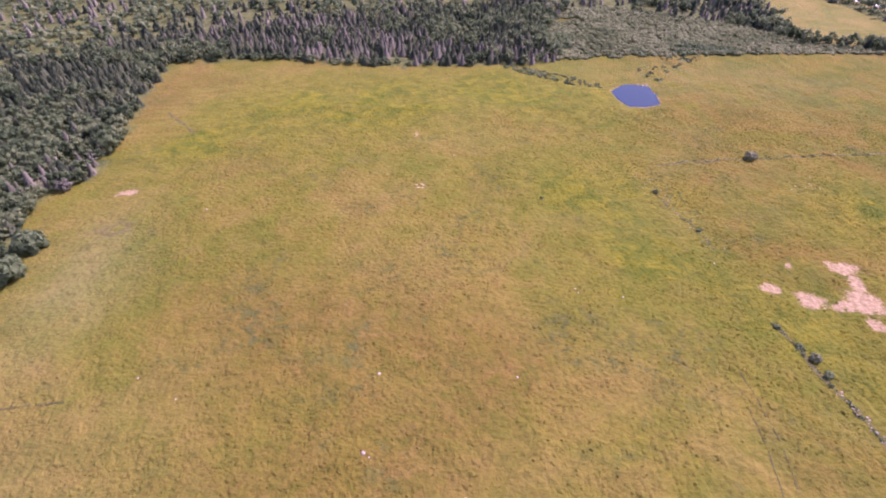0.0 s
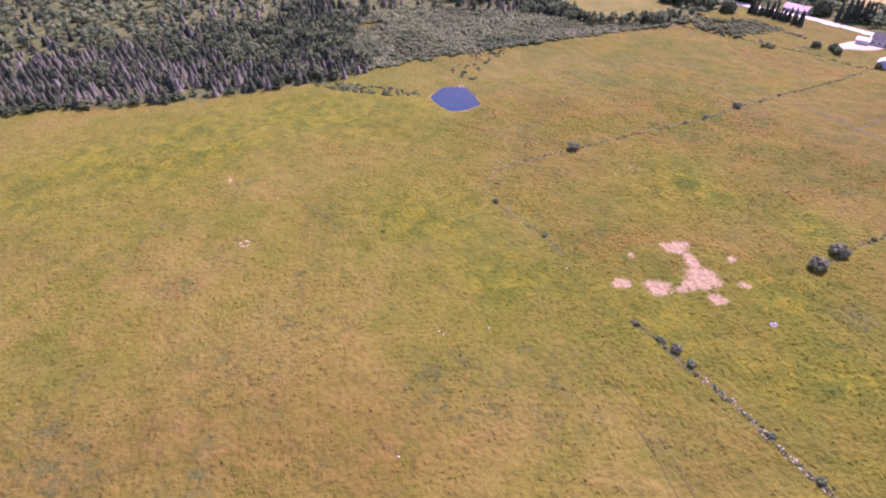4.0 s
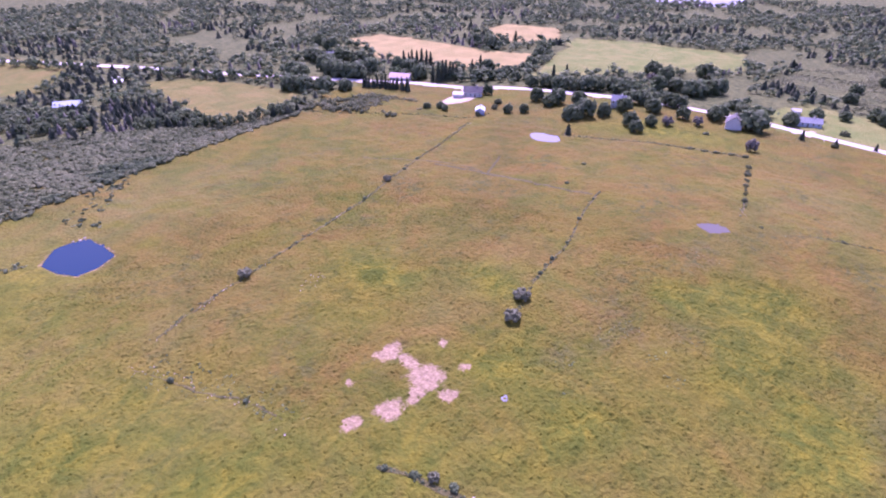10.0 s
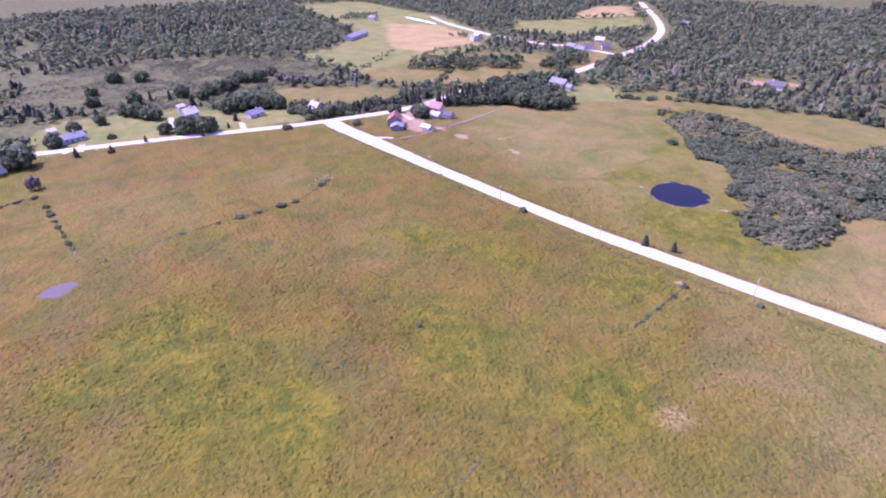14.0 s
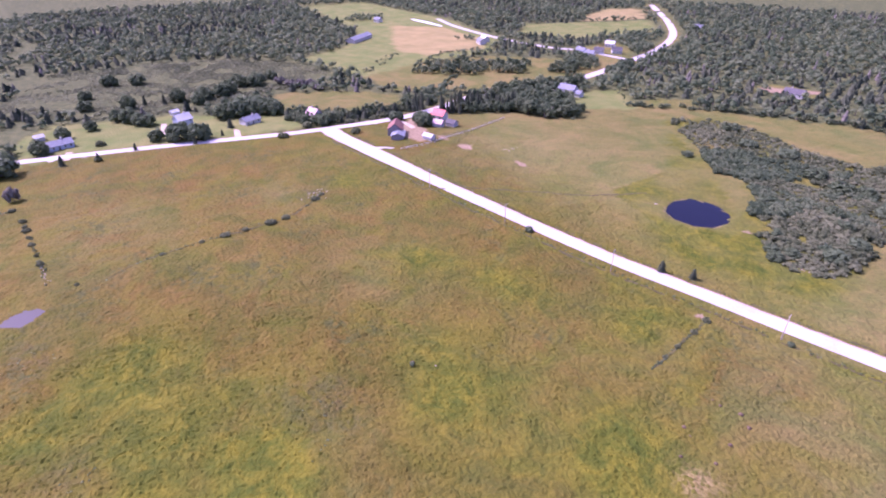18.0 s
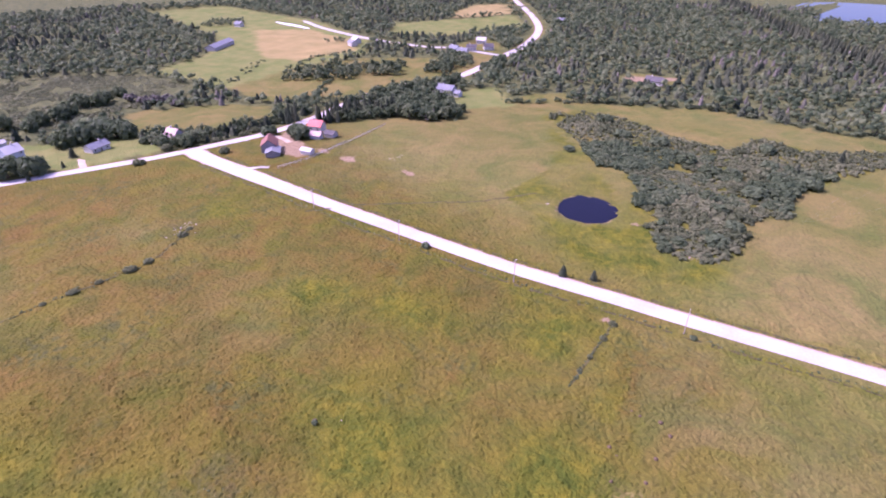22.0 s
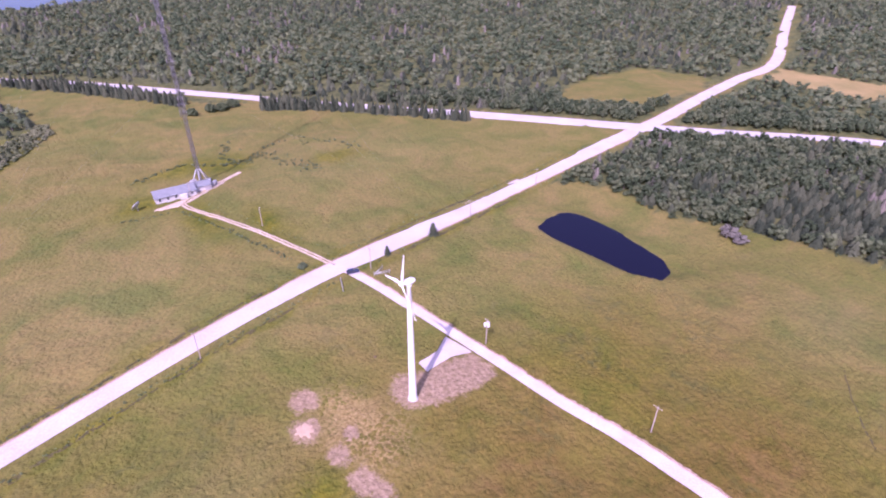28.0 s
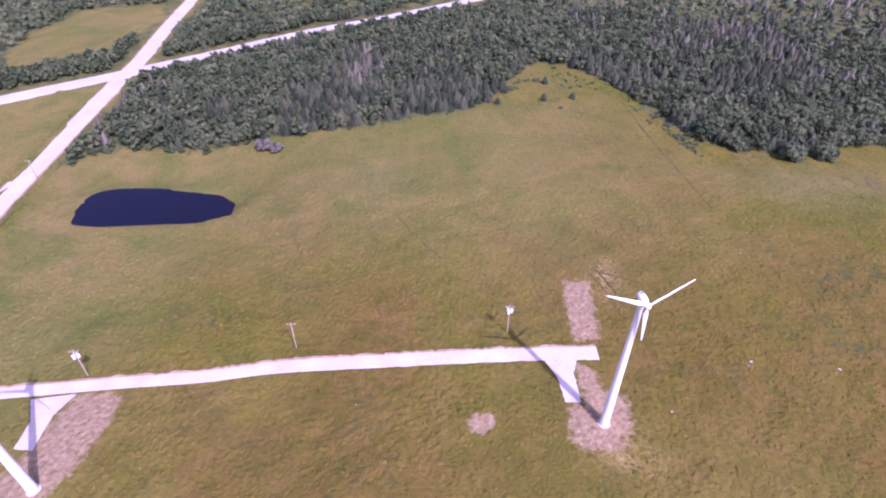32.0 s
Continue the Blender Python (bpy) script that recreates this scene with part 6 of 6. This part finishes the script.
# round the radio building, along its driveway, along the pasture's ditches
low += line_growth([(49, -287), (34, -293), (23, -295), (10, -285), (-1, -283), (-15, -287)], 0.9, 1.2, 1.1, 13, 0.15) + line_growth([(60, -246), (52, -243), (44, -243)], 1.0, 0.7, 0.9, 14, 0.2)
low += line_growth([(17, -175), (24, -200), (31, -220), (39, -242)], 0.9, 0.5, 0.8, 15, 0.1) + line_growth([(4, -178), (12, -202), (20, -222), (27, -240)], 1.6, 0.6, 0.5, 16, 0.4)
low += line_growth([(5, -172), (-20, -176), (-60, -183)], 1.8, 0.7, 0.7, 17, 0.4) + line_growth([(-7, -316), (2, -295), (-5, -279)], 0.9, 1.6, 1.1, 18, 0.2)
low += line_growth([(2, -278), (-14, -287), (-20, -272), (-26, -257), (-30, -250)], 0.4, 2.6, 0.9, 19, 0.15)
for k in range(150):
    a = rng.random()
    x, y = 69 + 11 * a + rng.gauss(0, 3.0) + 3, 173 - 48 * a + rng.gauss(0, 2)
    low.append((x, y, rng.uniform(0.25, 0.6), rng.uniform(0.3, 0.7), rng.random()))
for ring, n in (([(35, 296), (70, 268), (79, 258), (62, 262), (30, 288)], 110), ([(105, 262), (125, 290), (150, 312), (120, 308), (100, 285)], 60), ([(-208, 22), (-232, 36), (-205, 60), (-196, 58), (-200, 40)], 30), ([(-150, 79), (-138, 88), (-120, 84), (-150, 76)], 40)):
    xs, ys = zip(*ring)
    while n:
        x, y = rng.uniform(min(xs), max(xs)), rng.uniform(min(ys), max(ys))
        if inside(np.array([x]), np.array([y]), ring)[0]:
            low.append((x, y, rng.uniform(0.6, 1.7), rng.uniform(0.8, 1.8), rng.random()))
            n -= 1
for line, h, k in (([(518, -180), (542, -208), (581, -247)], 2.2, 51), ([(533, -246), (553, -291), (557, -343)], 2.4, 52), ([(392, -154), (444, -215), (498, -300)], 2.6, 53), ([(378, -150), (400, -190), (412, -240)], 2.4, 54),
                   ([(334, -247), (322, -240), (312, -236)], 1.8, 55), ([(360, -331), (340, -312), (318, -296)], 1.8, 56), ([(-7, -295), (-30, -297), (-52, -283)], 1.2, 57), ([(-40, -300), (-62, -270), (-58, -262)], 1.3, 58)):
    low += line_growth(line, 2.6, 2.4, h, k, 0.2)
for ring, k in ((PONDS[3][1], 61), (PONDS[2][1], 62), (PONDS[0][1], 63)):
    low += [(x, y, h * 1.1, h * 0.4, t) for x, y, h, _, t in line_growth(smooth_ring(ring, 1.0), 0.9, 0.5, 0.5, k, 0.35)]
low += line_growth([(-152, -78), (-160, -40), (-168, -16)], 1.6, 3.0, 1.1, 64, 0.2) + line_growth([(-205, 64), (-160, 74), (-132, 92)], 1.8, 2.5, 1.1, 65, 0.2) + line_growth([(-180, 6), (-212, 24), (-222, 40)], 2.0, 5.0, 1.2, 66, 0.2)
thicket("line_growth", "weeds", low, "low weeds and shrubs along the field lines and verges", "shrubs")

# rounded leafy growth along the edges of the woods
edge = line_growth([(-150, 306), (-121, 309), (-89, 308), (-57, 300), (-26, 295), (16, 295)], 4.2, 2.2, 3.6, 21, 0.15) + line_growth([(-140, 235), (-134, 200), (-131, 172)], 4.0, 2.0, 3.0, 22, 0.6)
edge += line_growth([(-142, 162), (-132, 128), (-132, 98), (-140, 90), (-153, 81), (-205, 70), (-236, 48)], 3.8, 1.8, 3.0, 23, 0.6) + line_growth([(-240, 31), (-215, 12), (-180, 0)], 4.4, 2.0, 3.2, 24, 0.3)
edge += line_growth([(-136, -135), (-142, -105), (-149, -89)], 3.4, 1.5, 2.8, 25, 0.1) + line_growth([(-124, -172), (-134, -165), (-137, -138)], 3.0, 1.5, 2.6, 26, 0.1)
edge += line_growth([(318, -296), (292, -327), (258, -357), (212, -387), (165, -390), (125, -397), (86, -412)], 4.0, 2.0, 3.4, 27, 0.15)
thicket("wood_edge_growth", "broadleaf", edge, "rounded leafy bushes along the edge of the wood", "bushes")

# the farm's spruce belt, the belt by the highway, the spruce stands round the far farm
def belt(name, kind, polys, step, h, r, seed, label):
    spots = []
    rr = np.random.RandomState(seed)
    for p in polys:
        xs, ys = zip(*p)
        x, y = scatter(min(xs), max(xs), min(ys), max(ys), step, seed)
        sel = inside(x, y, p) & clear_of_roads(x, y, 1.5)
        for a, b in zip(x[sel], y[sel]):
            q = rr.uniform(0.7, 1.25)
            spots.append((a, b, h * q, r * q ** 0.7, rr.rand()))
    thicket(name, kind, spots, label)


belt("farm_spruce_belt", "spruce", [[(373, -145), (362, -178), (364, -202), (348, -211), (362, -225), (385, -190), (384, -155)]], 3.8, 11.5, 2.5, 31, "dark spruce belt behind the farm")
belt("farm_broadleaf_belt", "broadleaf", [[(346, -211), (322, -222), (318, -235), (345, -262), (378, -265), (385, -230), (364, -212)]], 4.6, 9, 3.8, 32, "dense dark trees at the end of the pasture")
belt("highway_spruce_belt", "spruce", [[(90, -552), (46, -492), (12, -438), (-4, -408), (-12, -412), (3, -448), (40, -510), (80, -562)]], 3.4, 7.5, 2.5, 33, "row of spruces along the highway")
belt("highway_spruce_wood", "spruce", [[(-44, -366), (-74, -340), (-88, -324), (-138, -266), (-152, -272), (-112, -315), (-72, -362), (-54, -386)]], 2.8, 8.5, 2.6, 41, "dense spruces between the pasture and the highway")
belt("north_spruce_stand", "spruce", [[(20, 294), (35, 292), (56, 305), (60, 350), (74, 426), (62, 457), (34, 454), (20, 380)], [(201, 444), (225, 444), (222, 376), (199, 368), (185, 394)]], 5.0, 6.8, 2.5, 34, "tall dark spruce stand")
belt("north_broadleaf_stand", "broadleaf", [[(128, 505), (154, 515), (184, 450), (177, 403), (143, 427), (118, 465)]], 6.0, 6.5, 3.6, 35, "broadleaf stand round the far farm")
belt("road_spruce_row", "spruce", [[(342, 340), (348, 340), (355, 300), (349, 300)]], 2.8, 9.0, 2.0, 36, "thin spruces along the road")
belt("east_road_trees", "broadleaf", [[(391, -185), (402, -215), (405, -270), (394, -322), (381, -310), (388, -270), (384, -225)]], 4.8, 9.5, 4.0, 42, "dense trees between the farmhouse and the road")
belt("village_edge_trees", "broadleaf", [[(418, -330), (425, -372), (446, -398), (470, -392), (452, -350), (430, -310)], [(504, -205), (512, -260), (470, -330), (440, -300), (470, -240)]], 8.5, 8, 4.4, 43, "loose trees and bushes between the fields and the village")
belt("highway_far_trees", "spruce", [[(95, -566), (302, -812), (447, -1016), (457, -1009), (312, -804), (105, -558)]], 4.6, 13.5, 3.6, 44, "trees that screen the far highway")
belt("far_road_trees", "far_broadleaf", [[(330, 398), (304, 470), (285, 520), (272, 515), (292, 462), (318, 394)], [(262, 578), (216, 690), (150, 850), (138, 842), (205, 682), (250, 572)]], 6.5, 8.5, 4.6, 45, "broken row of trees along the far road")
belt("far_farm_trees", "far_broadleaf", [[(790, -350), (822, -345), (826, -300), (800, -296)], [(606, -372), (622, -350), (610, -338), (598, -352)]], 8, 8, 4.4, 38, "clump of trees round a far farm")
belt("village_trees", "far_broadleaf", [[(400, -360), (425, -440), (480, -470), (485, -500), (440, -505), (410, -440), (390, -380)]], 7, 8, 4.2, 37, "trees among the village houses")

# tracks worn into the grass
# field-line strips: dark weeds, with an uncarved ditch's shade put into the colour
SHADED_BANK = mat("shade_dark_weeds", [(0.048, 0.050, 0.016), (0.080, 0.076, 0.026), (0.135, 0.116, 0.042)], 0.3, 1.4, 0.95, 0.5, 1.5)
WORN = mat("worn_wheel_ruts", [(0.046, 0.045, 0.015), (0.070, 0.064, 0.022), (0.105, 0.090, 0.034)], 0.3, 1.4, 0.95, 0.4, 1.5)
for line, w in (([(-181, 66), (-140, 69), (-112, 72), (-84, 75)], 0.6), ([(66, 77), (66, 67), (65, 57), (63, 45)], 0.3), ([(68, 82), (69, 67), (67.6, 52), (66, 42)], 0.3), ([(-81, -30), (-68, -23), (-56, -14)], 0.4), ([(-50, 31), (-42, 34), (-34, 36)], 0.5), ([(-48, 29), (-40, 32), (-31, 34)], 0.4),
                ([(-123.5, 233.2), (-114.2, 222.6), (-103.8, 210.7)], 1.2), ([(261.6, -88.3), (251.2, -110.1), (233.1, -133.5), (219.0, -151.4), (206.4, -176.3)], 1.0), ([(-49.7, 29.4), (-43.5, 42.7)], 0.5), ([(238.5, 196.0), (240.8, 166.3), (242.2, 134.6), (243.0, 114.2)], 1.6),
                ([(242.0, 167.0), (265.8, 173.9)], 1.2), ([(225.9, 234.6), (242.0, 194.5), (242.0, 164.9), (242.7, 134.4)], 1.2)):
    ribbon("wheel_rut", smooth_line(line, 1.5), w, WORN, 0.03, "dark worn line through the grass", 0.25, True)
for s in (7.4, -7.4):
    side = [(ax - (by - ay) / math.hypot(bx - ax, by - ay) * s, ay + (bx - ax) / math.hypot(bx - ax, by - ay) * s) for (ax, ay), (bx, by) in zip(MAIN_ROAD[:110], MAIN_ROAD[1:111])]
    for piece in (side[6:82], side[92:110]):
        ribbon("road_ditch", piece, 0.9, WORN, 0.03, "dark grassy ditch along the road", 0.5, True)
# flat strips whose dark colour stands in for weeds and shade in the hollow
for line, w in ((DITCH, 1.1), (HEDGE_N, 0.7), (HEDGE_MID, 0.6), (CROSS_HEDGE, 0.4), (DITCH_S, 0.6), (LITTLE_DITCH, 0.7), (EAST_EDGE, 1.2), (SCAR, 0.35)):
    ribbon("weedy_bank", smooth_line(line, 1.2), w, SHADED_BANK, 0.05, "weedy strip along an old field line, coloured darker for ditch shade", 0.6, True)

for a, b in zip([(311, -105), (312, -122), (322, -155)], [(312, -122), (322, -155), (338, -196)]):
    t = thing("paddock_fence", a[0], a[1], "weathered wooden paddock fence", "fence", math.degrees(math.atan2(b[1] - a[1], b[0] - a[0])), "paddock fences")
    ln = math.hypot(b[0] - a[0], b[1] - a[1])
    n = int(ln / 3)
    for k in range(n + 1):
        px = ln * k / n
        q = Vector(a).lerp(Vector(b), k / n)
        dz = hz(*q) - hz(*a)
        part("post", box(px - 0.08, px + 0.08, -0.08, 0.08, dz - 0.4, dz + 1.3), GREY_BOARD, t)
    for z in (0.5, 0.9, 1.2):
        part("rail", rod((0, 0.1, z), (ln, 0.1, z + hz(*b) - hz(*a)), 0.06, 5), GREY_BOARD, t)

# ---- grass tussocks ----
def tussocks():
    x, y = scatter(-95, 215, -150, 235, 1.2, 77)
    rr = np.random.RandomState(78)
    keep = (vnoise(x, y, 12, 61) * 0.6 + vnoise(x, y, 4, 62) * 0.4 + rr.uniform(-0.2, 0.2, len(x))) > 0.46
    keep &= clear_of_roads(x, y, 1.0)
    for line in (DITCH, HEDGE_N, HEDGE_MID, DITCH_S, LITTLE_DITCH):
        keep &= near_line(x, y, line) > 1.3
    for ring in PADS:
        keep &= ~inside(x, y, ring) & (near_line(x, y, ring + ring[:1]) > 0.9)
    for _, ring, _ in PONDS:
        keep &= ~inside(x, y, ring) & (near_line(x, y, ring + ring[:1]) > 2.2)
    for a, b, r, s in BARE:
        keep &= (np.hypot((x - a) / r, (y - b) / s) > 1.0) | (rr.uniform(0, 1, len(x)) < 0.05)
    x, y = x[keep], y[keep]
    n = len(x)
    r, h = rr.uniform(0.4, 0.95, n), rr.uniform(0.16, 0.55, n)
    ang = rr.uniform(0, 6.28, n)[:, None] + np.arange(5)[None, :] * 1.2566
    rad = r[:, None] * rr.uniform(0.7, 1.3, (n, 5))
    base = gz(x, y)
    V = np.zeros((n, 6, 3))
    V[:, :5, 0], V[:, :5, 1], V[:, :5, 2] = x[:, None] + rad * np.cos(ang), y[:, None] + rad * np.sin(ang), (base - 0.1)[:, None]
    V[:, 5, 0], V[:, 5, 1], V[:, 5, 2] = x + 0.3 * r * rr.uniform(-1, 1, n), y + 0.3 * r * rr.uniform(-1, 1, n), base + h
    o = (np.arange(n) * 6)[:, None, None]
    F = (np.array([(k, (k + 1) % 5, 5) for k in range(5)])[None] + o).reshape(-1, 3)
    me = bpy.data.meshes.new("grass_tussocks")
    me.vertices.add(n * 6)
    me.vertices.foreach_set("co", V.ravel())
    me.loops.add(F.size)
    me.loops.foreach_set("vertex_index", F.ravel().astype(np.int32))
    me.polygons.add(len(F))
    me.polygons.foreach_set("loop_start", np.arange(len(F)) * 3)
    me.materials.append(MEADOW)
    me.update(calc_edges=True)
    me.polygons.foreach_set("use_smooth", np.ones(len(F), bool))
    vx, vy = V[:, :, 0].ravel(), V[:, :, 1].ravel()
    for nm, val in regions(vx, vy).items():
        me.attributes.new(nm, "FLOAT", "POINT").data.foreach_set("value", val)
    return tagged(new("grass_tussocks", me), "coarse olive grass tussocks over the meadow", "grass", kind="stuff")


tussocks()
